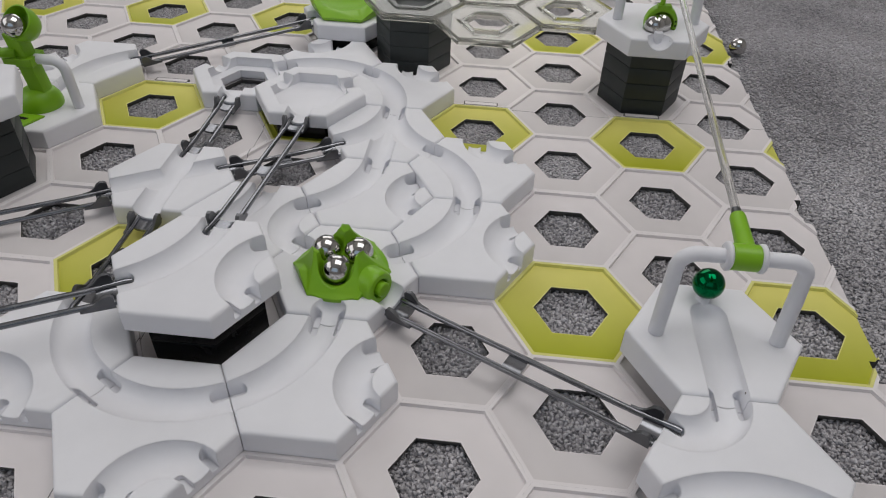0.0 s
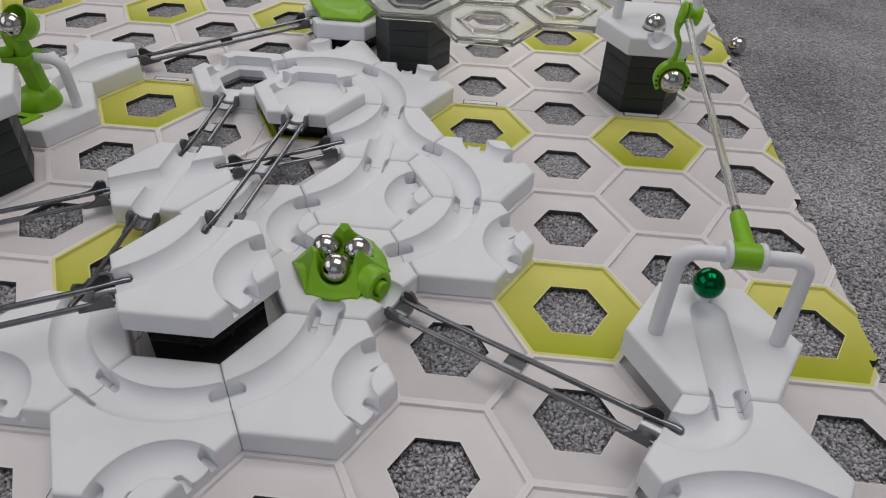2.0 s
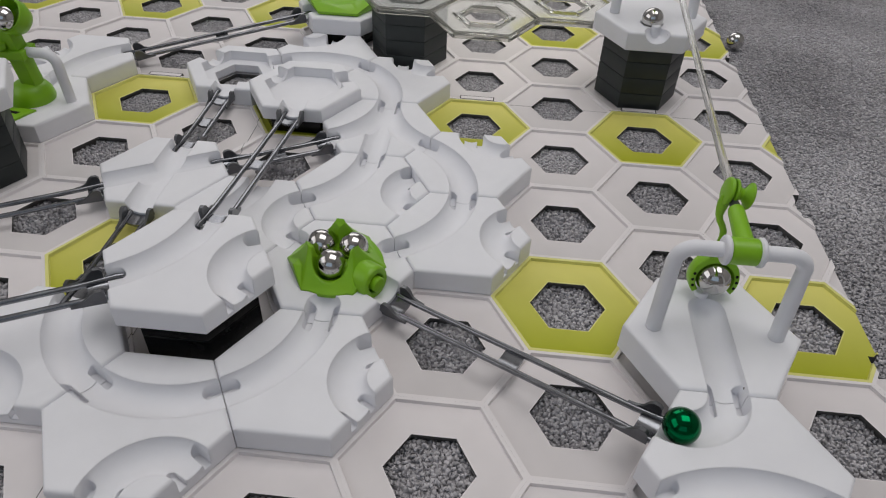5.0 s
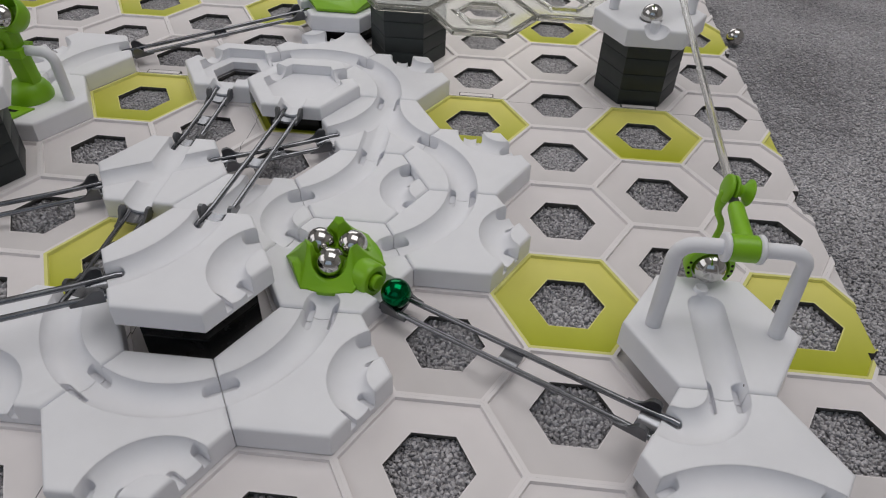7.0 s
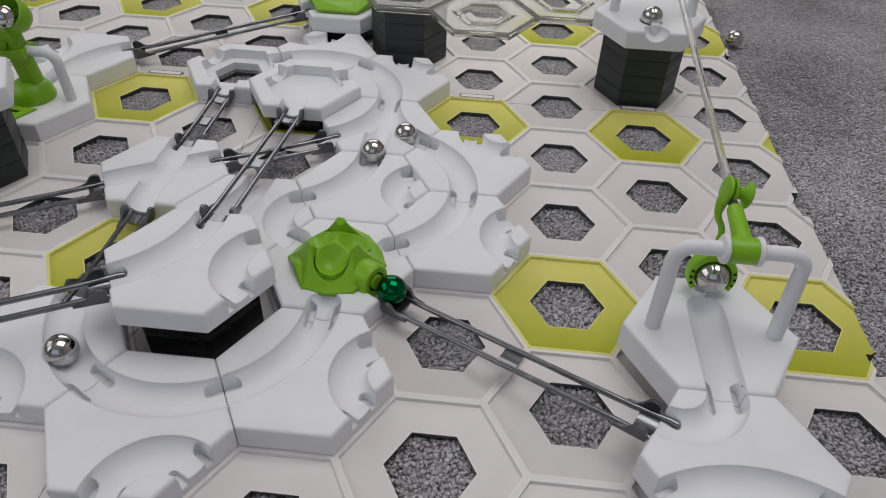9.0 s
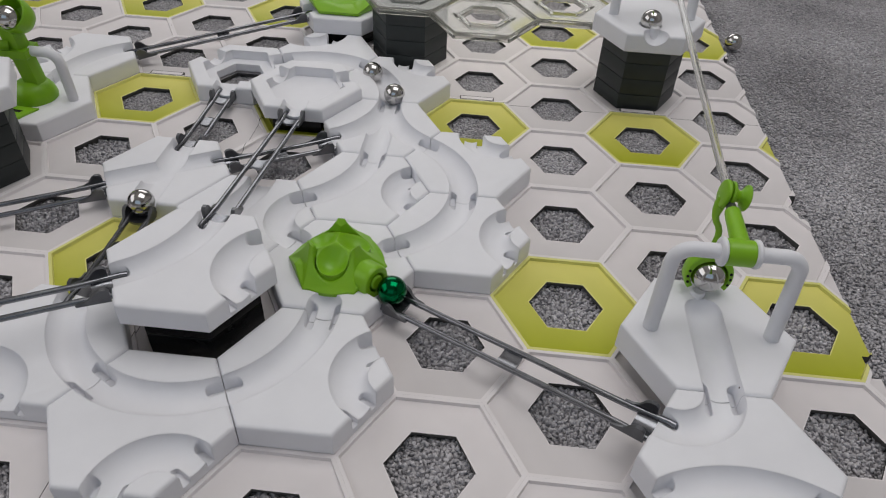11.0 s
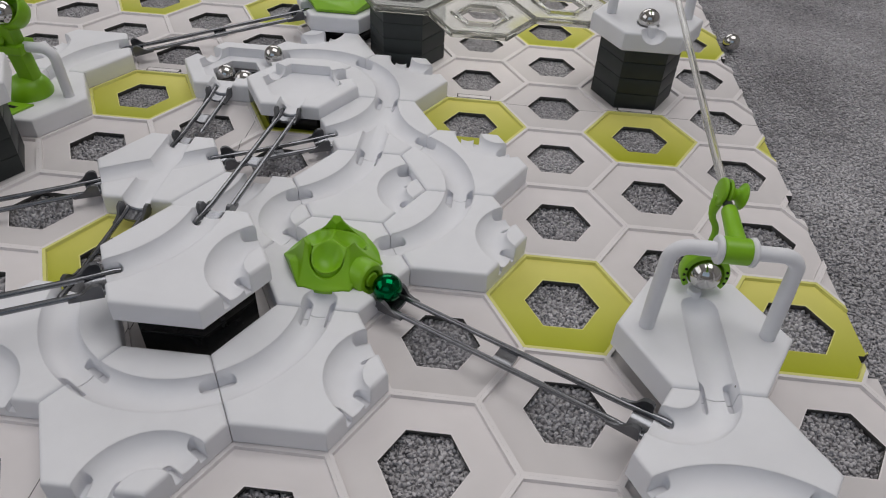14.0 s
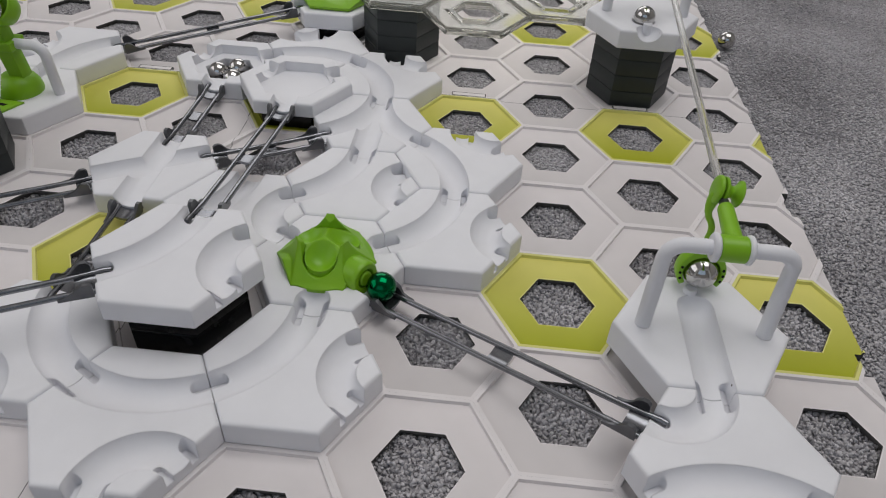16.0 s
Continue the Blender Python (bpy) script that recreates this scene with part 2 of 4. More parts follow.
def carve(bm, cutters):
    """bm less the union of the cutters, one after another."""
    body = new("body", bpy.data.meshes.new("body"))
    for m in (CARD, RIDGE, WALLSIDE):
        body.data.materials.append(m)
    bmesh.ops.recalc_face_normals(bm, faces=bm.faces)
    bm.to_mesh(body.data)
    bm.free()
    tools = []
    for k, c in enumerate(cutters):
        bmesh.ops.recalc_face_normals(c, faces=c.faces)
        tool = new("cutter", bpy.data.meshes.new("cutter"))
        for m in (CARD, RIDGE, WALLSIDE):
            tool.data.materials.append(m)
        c.to_mesh(tool.data)
        c.free()
        tools.append(tool)
        mod = body.modifiers.new("cut", "BOOLEAN")
        mod.operation, mod.solver, mod.object = "DIFFERENCE", "EXACT", tool
    graph = bpy.context.evaluated_depsgraph_get()
    graph.update()
    out = bmesh.new()
    out.from_mesh(body.evaluated_get(graph).to_mesh())
    body.evaluated_get(graph).to_mesh_clear()
    for o in [body, *tools]:
        me = o.data
        bpy.data.objects.remove(o)
        bpy.data.meshes.remove(me)
    return out


# ---- the room: carpet, walls, ceiling ----
FLOOR_Z = -0.19 * S


def room():
    bm = bmesh.new()
    box(bm, -2.1 / S, 2.1 / S, -2.1 / S, 2.6 / S, FLOOR_Z / S - 3.0, FLOOR_Z / S)
    part("ground", bm, CARPET)
    tagged(bpy.data.objects["ground"], "grey twist-pile carpet floor of the room", "carpet", kind="structure")
    x0, x1, y0, y1, h, t = -2.0 / S, 2.0 / S, -2.0 / S, 2.4 / S, 2.4 / S, 0.1 / S
    z0 = FLOOR_Z / S

    def wall(name, bm):
        tagged(part(name, bm, PLASTER), "plain off-white painted wall of the room", "wall", kind="structure")
    bm = bmesh.new()
    box(bm, x1, x1 + t, y0, y1, z0, h)
    wall("wall_east", bm)
    bm = bmesh.new()
    s0, s1, v0, v1 = -1.3 / S, 0.7 / S, 0.7 / S, 2.1 / S
    box(bm, x0 - t, s0, y0 - t, y0, z0, h)
    box(bm, s1, x1 + t, y0 - t, y0, z0, h)
    box(bm, s0, s1, y0 - t, y0, z0, v0)
    box(bm, s0, s1, y0 - t, y0, v1, h)
    wall("wall_south", bm)
    # walls with a window opening each
    bm = bmesh.new()
    a0, a1, w0, w1 = -1.55 / S, 0.45 / S, 0.68 / S, 2.02 / S
    box(bm, x0 - t, a0, y1, y1 + t, z0, h)
    box(bm, a1, x1 + t, y1, y1 + t, z0, h)
    box(bm, a0, a1, y1, y1 + t, z0, w0)
    box(bm, a0, a1, y1, y1 + t, w1, h)
    wall("wall_north", bm)
    bm = bmesh.new()
    a0, a1 = -1.45 / S, 0.65 / S
    box(bm, x0 - t, x0, y0, a0, z0, h)
    box(bm, x0 - t, x0, a1, y1, z0, h)
    box(bm, x0 - t, x0, a0, a1, z0, w0)
    box(bm, x0 - t, x0, a0, a1, w1, h)
    wall("wall_west", bm)
    bm = bmesh.new()
    k0, k1, k2, k3 = -0.5 / S, 1.5 / S, -0.45 / S, 1.15 / S
    box(bm, x0 - t, k0, y0 - t, y1 + t, h, h + t)
    box(bm, k1, x1 + t, y0 - t, y1 + t, h, h + t)
    box(bm, k0, k1, y0 - t, k2, h, h + t)
    box(bm, k0, k1, k3, y1 + t, h, h + t)
    tagged(part("ceiling", bm, CEILPAINT), "plain painted ceiling with a skylight opening", "ceiling", kind="structure")


room()

# ---- track tiles ----
TOP = 0.33
AP = R3 / 2


def arc_points(cx, cy, r, mid, half, z, n=22):
    return [(cx + r * math.cos(radians(mid - half + 2 * half * k / n)), cy + r * math.sin(radians(mid - half + 2 * half * k / n)), z) for k in range(n + 1)]


def groove(points, r=0.215):
    c = bmesh.new()
    tube(c, points, r, 28)
    return c


def slot(a, lateral, length=0.2, z=0.09):
    """A round-ended notch beside a track mouth, cut in from the tile's edge."""
    c = bmesh.new()
    outline = [(AP + 0.2, lateral - 0.046), (AP + 0.2, lateral + 0.046)]
    for k in range(9):
        w = radians(90 + 180 * k / 8)
        outline.append((AP - length + 0.046 + 0.046 * math.cos(w), lateral + 0.046 * math.sin(w)))
    slab(c, outline, z, 0.8)
    bmesh.ops.rotate(c, verts=c.verts, matrix=Matrix.Rotation(radians(a), 3, "Z"))
    return c


def track_cutters(paths, slots=True):
    """paths: ("big", a) joins the edges at a and a + 120, ("small", a) those at a and a + 60, ("line", a, r0, r1) runs along the way a."""
    cut, mouths, z = [], set(), TOP + 0.03
    for kind, a, *more in paths:
        if kind == "big":
            m = radians(a + 60)
            cut.append(groove(arc_points(R3 * math.cos(m), R3 * math.sin(m), 1.5, a + 240, 36, z)))
            mouths |= {a % 360, (a + 120) % 360}
        elif kind == "small":
            m = radians(a + 30)
            cut.append(groove(arc_points(math.cos(m), math.sin(m), 0.5, a + 210, 74, z), 0.215))
            mouths |= {a % 360, (a + 60) % 360}
        else:
            r0, r1 = more
            w = radians(a)
            ends = [(0.0, 0.03), (0.012, 0.09), (0.04, 0.145), (0.085, 0.185), (0.14, 0.207), (0.2, 0.215), (0.3, 0.215)] if r0 > -1 else [(0.0, 0.215), (0.3, 0.215)]
            steps = [(r0 + d, q) for d, q in ends] + [(r1, 0.215)]
            cut.append(groove([(r * math.cos(w), r * math.sin(w), z) for r, q in steps], [q for r, q in steps]))
            if r1 > AP:
                mouths.add(a % 360)
    for a in sorted(mouths) if slots else ():
        for side in (-0.15, 0.15):
            cut.append(slot(a, side))
    return cut


def blank(low=0.0):
    """A tile's hexagonal block, from low to TOP, its upper edge well rounded."""
    bm = bmesh.new()
    hexloft(bm, [(0.983, low), (0.9965, low + 0.015), (0.9965, TOP - 0.05), (0.992, TOP - 0.030), (0.981, TOP - 0.014), (0.964, TOP - 0.004), (0.942, TOP)])
    return bm


def track_tile(name, c, z, paths, label, turn=0, extra=(), slots=True, low=0.0):
    bm = carve(blank(low), [*track_cutters(paths, slots), *extra])
    x, y = cell(*c)
    ob = part(name, bm, WHITE, at=P(x, y, z, turn))
    return tagged(ob, label, "track tile", "white track tiles")


CURVE = "white plastic hexagonal track tile with curved grooves"
first = track_tile("curve_tile", (-1, 0.5), 0, [("big", 90), ("small", -30)], CURVE + ", on the base plate")


def curve(c, z, turn, more=", on the base plate"):
    x, y = cell(*c)
    return tagged(copy_thing(first, P(x, y, z, turn)), CURVE + more)


curve((-2, -1), 0, 0)
curve((-3, -1.5), 0, -60)
curve((-4, -1), 0, -120)
track_tile("curve_tile", (-3, -0.5), 0.67, [("big", 90), ("small", -30)], CURVE + ", raised on black", low=0.03)
curve((-3, 0.5), 0, 0, ", under a rail")
curve((-2, 1), 0, 0)
curve((-1, 1.5), 0, 60)
curve((-2, 3), 0, 60, ", beside dark tower")
curve((-3, 3.5), 0, 120)
curve((-6, 3), 0, 180, ", beside green lever")
track_tile("curve_tile", (1, -1.5), 0.27, [("big", 90), ("small", -30)], CURVE + ", beside arch tile", 120, low=-0.06)
track_tile("junction_tile", (-2, 2), 0, [("line", 270, -1.1, 1.1), ("big", -30), ("big", 90)], "white plastic hexagonal junction tile with merging grooves")
track_tile("crossing_tile", (-4, 1), 0, [("line", 90, -1.1, 1.1), ("line", 30, -1.1, 1.1)], "white plastic hexagonal crossing tile with straight grooves and rail ends")


def hexcut(r, z0, z1):
    c = bmesh.new()
    hexloft(c, [(r, z0), (r, z1)])
    return c


def dish(c, z, hole, label):
    cuts = [hexcut(0.70, 0.15, 0.9)]
    if z:
        cuts.append(hexcut(1.3, -0.2, 0.085))
    if hole:
        cuts.append(hexcut(0.47, -0.2, 0.5))
    return track_tile("dish_tile", c, z, [("line", 30, 0.45, 1.1), ("line", 150, 0.45, 1.1), ("line", 270, 0.45, 1.1)], label, 0, cuts)


dish((-3, 2.5), 0.2, False, "white plastic hexagonal catching dish with three notches, raised")
dish((-4, 3), 0, True, "white plastic hexagonal finish ring with an open centre")


# ---- height tiles and towers ----
def height_tile(c, z, h, r, mat, label):
    bm = bmesh.new()
    hexloft(bm, [(r - 0.02, 0), (r - 0.02, 0.008), (r - 0.004, 0.012), (r, 0.02), (r, h - 0.014), (r - 0.006, h - 0.004), (r - 0.014, h)])
    x, y = cell(*c)
    ob = part("height_tile", bm, mat, at=P(x, y, z))
    return tagged(ob, label, "height tile", "stacked height tiles")


def tower(c, r=0.76, n=4, h=0.3065):
    base = height_tile(c, -0.046, h, r, DARK, "charcoal plastic hexagonal height tile stacked in a tower")
    x, y = cell(*c)
    for k in range(1, n):
        copy_thing(base, P(x, y, h * k - 0.046))


tower((1, 3.5))
tower((-2, 4))
tower((-6, 1))
for zz in (0.0, 0.35):
    height_tile((-3, -0.5), zz, 0.35, 0.76, BLACK, "glossy black hexagonal height tile under the raised tile")
height_tile((1, -0.5), -0.02, 0.23, 0.80, BLACK, "black height tile under the arch tile")
height_tile((1, -1.5), -0.02, 0.23, 0.80, BLACK, "black height tile under the curve tile")
height_tile((-3, 2.5), -0.02, 0.303, 0.84, BLACK, "black half-height tile under the catching dish")
height_tile((-3, 4.5), -0.02, 0.31, 0.80, BLACK, "black height tile under the green-topped tile")


def plain_tile(name, c, z, paths, label, extra=(), slots=True, low=0.0):
    return track_tile(name, c, z, paths, label, 0, extra, slots, low)


plain_tile("launch_tile", (-6, 1), 1.18, [("line", 90, -0.2, 1.1)], "white plastic tile on top of the charcoal tower")


# ---- zip line: two arches and a clear rod ----
def arch(c, z, label):
    """A white bent-tube arch standing on its tile, with a green swivel clip in the middle."""
    x, y = cell(*c)
    ob = empty("zip_arch", P(x, y, z), label, "arch", "zip line arches")
    H = 1.17
    for side in (-1, 1):
        bm = bmesh.new()
        top = 0.66 if side < 0 else 0.665
        foot = 0.66 if side < 0 else 0.70
        pts = [(side * foot, 0, 0), (side * (foot + (top - foot) * 0.35), 0.005, 0.3), (side * (foot + (top - foot) * 0.7), 0.01, 0.62), (side * top, 0.02, H - 0.26)]
        for k in range(1, 9):
            w = radians(90 * k / 8)
            pts.append((side * (top - 0.2 + 0.2 * math.cos(w)), 0.02, H - 0.2 + 0.2 * math.sin(w)))
        inner = -0.19 if side < 0 else 0.158
        pts.append((inner, 0.02, H))
        tube(bm, pts, [0.089] * 3 + [0.083] * (len(pts) - 3), 18)
        leg = part("leg", bm, WHITE, ob)
        bm = bmesh.new()
        axis = Matrix.Translation((inner, 0.02, H)) @ Matrix.Rotation(radians(90), 4, "Y")
        lathe(bm, [(0, -0.032), (0.137, -0.032), (0.156, -0.016), (0.156, 0.016), (0.137, 0.032), (0, 0.032)], 28, axis)
        part("collar", bm, WHITE, leg)
    return ob, H


arch_near, HB = arch((1, -0.5), 0.6, "white bent plastic arch with green swivel clip")
arch_far, HB = arch((1, 3.5), 1.51, "white bent plastic arch on the tall dark tower")
NEAR = Vector((1.5 + 0.02, -0.5 * R3 + 0.02, 0.6 + HB))
FAR = Vector((1.5 + 0.02, 3.5 * R3 + 0.02, 1.51 + HB))
WAY = (FAR - NEAR).normalized()


def clip(parent, towards):
    bm = bmesh.new()
    axis = Matrix.Translation((-0.016, 0.02, HB)) @ Matrix.Rotation(radians(90), 4, "Y")
    lathe(bm, [(0, -0.146), (0.132, -0.146), (0.143, -0.132), (0.143, 0.132), (0.132, 0.146), (0, 0.146)], 32, axis)
    body = part("swivel_clip", bm, GREEN, parent)
    bm = bmesh.new()
    o = Vector((0.02, 0.02, HB))
    tube(bm, [o + towards * 0.02, o + towards * 0.3, o + towards * 0.58, o + towards * 0.62], [0.104, 0.094, 0.087, 0.078], 24)
    part("rod_socket", bm, GREEN, body)


bm = bmesh.new()
o = Vector((0.02, 0.02, HB))
tube(bm, [o + WAY * 0.6, o + WAY * 0.7, o + WAY * 0.72], [0.054, 0.054, 0.049], 16)
part("ferrule", bm, RAIL, arch_near, "dark grey rod end")
clip(arch_near, WAY)
clip(arch_far, -WAY)
bm = bmesh.new()
tube(bm, [NEAR + WAY * 0.5, NEAR + WAY * 2.5, NEAR + WAY * 4.5, FAR - WAY * 0.4], 0.048, 14)
tagged(part("zip_rod", bm, RODCLEAR), "clear plastic rod of the zip line between two arches", "rod")

launch = plain_tile("arch_tile", (1, -0.5), 0.27, [("line", 270, -0.54, 1.1)], "white plastic tile with a straight groove and arch sockets", low=-0.06)
bm = bmesh.new()
lathe(bm, [(0.088, TOP - 0.02), (0.08, TOP + 0.052), (0.07, TOP + 0.062), (0.05, TOP + 0.056), (0, TOP + 0.045)], 24, Matrix.Translation((-0.02, 0.615, 0)))
part("stop_peg", bm, WHITE, launch)
seat = bmesh.new()
bmesh.ops.create_uvsphere(seat, u_segments=32, v_segments=16, radius=0.21, matrix=Matrix.Translation((-0.05, -0.40, TOP + 0.075)))
tower_tile = plain_tile("arch_tile", (1, 3.5), 1.18, [("line", 270, 0.60, 1.1)], "white plastic tile on the dark tower, with arch sockets", (seat,), False)
bm = bmesh.new()
lathe(bm, [(0.085, TOP - 0.2), (0.08, TOP + 0.03), (0.068, TOP + 0.045), (0, TOP + 0.04)], 24, Matrix.Translation((0.0, -0.6, 0)))
part("stop_peg", bm, WHITE, tower_tile)


# ---- zip-line carriage ----
def carriage():
    ob = empty("zip_carriage", P(1.56, 6.0, 2.6), "lime green plastic carriage hanging from the clear rod, holding a ball", "zip carriage")
    bm = bmesh.new()
    ax = Matrix.Translation((0.03, 0, 0.0)) @ Matrix.Rotation(radians(100), 4, "Y")
    lathe(bm, [(0, -0.085), (0.14, -0.085), (0.153, -0.075), (0.150, -0.055), (0.10, -0.03), (0.07, 0.01), (0.068, 0.04), (0.085, 0.06), (0.125, 0.09), (0.150, 0.105), (0.153, 0.117), (0.142, 0.125), (0, 0.117)], 36, ax)
    part("spool", bm, GREEN, ob)
    bm = bmesh.new()
    ax = Matrix.Translation((-0.1, 0, 0.018)) @ Matrix.Rotation(radians(100), 4, "Y")
    lathe(bm, [(0, -0.03), (0.13, -0.03), (0.155, -0.018), (0.162, 0.0), (0.158, 0.018), (0.145, 0.026), (0, 0.026)], 36, ax)
    part("cheek", bm, GREEN, ob)
    bm = bmesh.new()
    tube(bm, [(-0.10, 0, -0.03), (-0.112, 0, -0.12), (-0.124, 0, -0.2), (-0.124, 0.0, -0.27), (-0.1, 0, -0.34), (-0.06, 0, -0.40), (-0.035, 0, -0.46), (-0.028, 0, -0.54), (-0.04, 0, -0.64), (-0.055, 0, -0.77)],
         [0.055, 0.066, 0.054, 0.042, 0.038, 0.037, 0.038, 0.038, 0.04, 0.05], 14)
    part("hanger", bm, GREEN, ob)
    bm = bmesh.new()
    box(bm, -0.13, 0.11, -0.07, 0.07, -0.84, -0.74)
    soft(bm, 0.02, 2)
    part("yoke", bm, GREEN, ob)
    # open ring basket that grips the ball
    bm = bmesh.new()
    cx, cz, n = -0.01, -1.065, 40
    rings = []
    for k in range(n + 1):
        w = radians(-38 + 256 * k / n)
        ring = []
        for (r, y) in [(0.213, -0.06), (0.223, -0.075), (0.274, -0.07), (0.284, -0.05), (0.284, 0.09), (0.274, 0.11), (0.15, 0.16), (0.14, 0.14), (0.213, 0.08)]:
            r += 0.025 * max(0.0, math.sin(w)) ** 2 * (r > 0.25)
            ring.append(bm.verts.new((cx + r * math.cos(w), y, cz + r * math.sin(w))))
        rings.append(ring)
    for a, c in zip(rings, rings[1:]):
        bridge(bm, a, c)
    bm.faces.new(rings[0][::-1])
    bm.faces.new(rings[-1])
    ball_ring = part("ball_ring", bm, GREEN, ob)
    # small black discs on the uncut ring, coloured as the shade inside rivet holes
    for w in (-20, -2, 16, 164, 182, 200):
        bm = bmesh.new()
        x, z = cx + 0.249 * math.cos(radians(w)), cz + 0.249 * math.sin(radians(w))
        lathe(bm, [(0, -0.079), (0.018, -0.079), (0.018, -0.06), (0, -0.06)], 10, Matrix.Translation((x, 0, z)) @ Matrix.Rotation(radians(-90), 4, "X"))
        part("rivet_hole_shade", bm, BLACK, ball_ring)
    return ob


zip_carriage = carriage()


# ---- marbles ----
def marble(mat, label, m, r=0.187):
    bm = bmesh.new()
    bmesh.ops.create_uvsphere(bm, u_segments=48, v_segments=24, radius=r)
    ob = part("marble", bm, mat, at=m)
    return tagged(ob, label, "marble", "marbles")


marble_zip = marble(STEEL, "shiny steel ball held in the green carriage", P(1.6, 6, 1.4), 0.202)
marble_front = marble(STEEL, "shiny steel ball fired from the green cannon", P(-3, -0.25, 0.53))
marble_left = copy_thing(marble_front, P(-3.2, 0.1, 0.6))
marble_right = copy_thing(marble_front, P(-2.8, 0.1, 0.6))
marble_green = marble(GREENSTEEL, "shiny metallic green ball rolling along the track", P(1.5, 0, 0.66))
marble(STEEL, "shiny steel ball lying on the carpet beside the base plate", P(4.0, 8.74, 0.03))
marble(STEEL, "shiny steel ball waiting on the tower tile", P(1.45, 3.5 * R3 - 0.40, 1.585))


# ---- green ball cannon ----
def cannon():
    x, y = cell(-2, 0)
    cuts = track_cutters([("line", 30, 0.56, 1.1), ("line", 150, 0.56, 1.1), ("line", 270, 0.56, 1.1)])
    cuts.append(groove([(r * math.cos(radians(-30)), r * math.sin(radians(-30)), TOP + 0.05) for r in (0.4, 0.8, 1.1)]))
    ob = part("ball_cannon", carve(blank(), cuts), WHITE, at=P(x, y, 0))
    tagged(ob, "white hexagonal tile with a lime green three-way ball cannon", "ball cannon")
    # three fins on a six-sided foot with sloping aprons between them, cut open for the three balls
    bm = bmesh.new()
    n, steps, rings = 288, 40, []
    for q in range(steps + 2):
        ring = []
        for k in range(n):
            th = radians(360.0 * k / n)
            phi = (360.0 * k / n - 90 + 60) % 120 - 60
            psi = 60 - abs(phi)
            rim = 0.645 * AP / math.cos(radians((360.0 * k / n) % 60 - 30)) + 0.042 * max(0.0, 1 - (psi / 23) ** 2)
            r = rim * min(q, steps) / steps
            u, w = r * math.cos(radians(phi)), abs(r * math.sin(radians(phi)))
            # each fin falls from its short top edge to the foot in a hollow slope
            tw = min(w, 0.048)
            du, dw = u - 0.35, w - tw
            fall = 0.0
            for side in range(-120, 181, 60):
                nu, nw = math.cos(radians(side)), math.sin(radians(side))
                fall = max(fall, (nu * du + nw * dw) / (0.559 - nu * 0.35 - nw * tw))
            fin = 0.785 - 0.44 * min(fall, 1.2) ** 0.68
            lip = 0.410 + 0.6 * (0.468 - r * math.cos(radians(psi) * 0.9))
            z = max(fin, min(lip, 0.5)) if q <= steps else 0.29
            ring.append(bm.verts.new((r * math.cos(th), r * math.sin(th), z)) if q or k == 0 else ring[0])
        rings.append(ring)
    for c, d in zip(rings, rings[1:]):
        for k in range(n):
            k2 = (k + 1) % n
            bm.faces.new([c[k], d[k], d[k2]] if c[k] is c[k2] else [c[k], d[k], d[k2], c[k2]])
    bm.faces.new(rings[-1][::-1])
    tools = []
    for a in (30, 150, 270):
        turn = Matrix.Rotation(radians(a), 4, "Z")
        t = bmesh.new()
        bmesh.ops.create_uvsphere(t, u_segments=36, v_segments=18, radius=0.224, matrix=turn @ Matrix.Translation((0.2425, 0, 0.54)))
        tools.append(t)
        t = bmesh.new()
        sec = [(0.224 * math.cos(radians(w)), 0.64 + 0.224 * math.sin(radians(w))) for w in range(180, 361, 12)] + [(0.25, 0.80), (0.25, 1.2), (-0.25, 1.2), (-0.25, 0.80)]
        near = [t.verts.new(turn @ Vector((0.0, sy, sz))) for sy, sz in sec]
        far = [t.verts.new(turn @ Vector((0.9, sy, sz))) for sy, sz in sec]
        bridge(t, near, far)
        t.faces.new(near[::-1])
        t.faces.new(far)
        tools.append(t)
    part("crown", carve(bm, tools), GREEN, ob, "lime green faceted crown with three fins", None, 30)
    # barrel housing with its push button
    turn = Matrix.Rotation(radians(-32), 4, "Z") @ Matrix.Translation((0.535, 0, 0.366)) @ Matrix.Rotation(radians(86), 4, "Y")
    bm = bmesh.new()
    lathe(bm, [(0, -0.25), (0.226, -0.25), (0.223, 0.09), (0.216, 0.122), (0.198, 0.142), (0.135, 0.145), (0.125, 0.135), (0.122, 0.03), (0, 0.03)], 36, turn)
    return ob, turn, part("barrel", bm, GREEN, ob)


ball_cannon, BARREL, barrel = cannon()
bm = bmesh.new()
lathe(bm, [(0, 0), (0.098, 0), (0.098, 0.19), (0.085, 0.205), (0, 0.21)], 28, BARREL)
plunger = part("plunger", bm, GREEN, barrel)
bm = bmesh.new()
n, rings = 120, []
for q in range(15):
    ring = []
    for k in range(n):
        a = 360.0 * k / n
        off = radians(min(abs((a - f + 180) % 360 - 180) for f in (30, 150, 270)))
        inner = 0.203 ** 2 - (0.2425 * math.sin(off)) ** 2
        reach = max(0.2425 * math.cos(off) + math.sqrt(inner) if inner > 0 else 0.0, 0.213 / max(math.sin(off), 0.7))
        r = reach * min(q, 13) / 13
        d2 = (r * math.cos(off) - 0.2425) ** 2 + (r * math.sin(off)) ** 2
        z = 0.295 + 0.42 * (0.2425 - r * math.cos(off)) + 3.0 * min(d2, 0.041) - 0.2 * (q == 14)
        ring.append(bm.verts.new((r * math.cos(radians(a)), r * math.sin(radians(a)), z)) if q or k == 0 else ring[0])
    rings.append(ring)
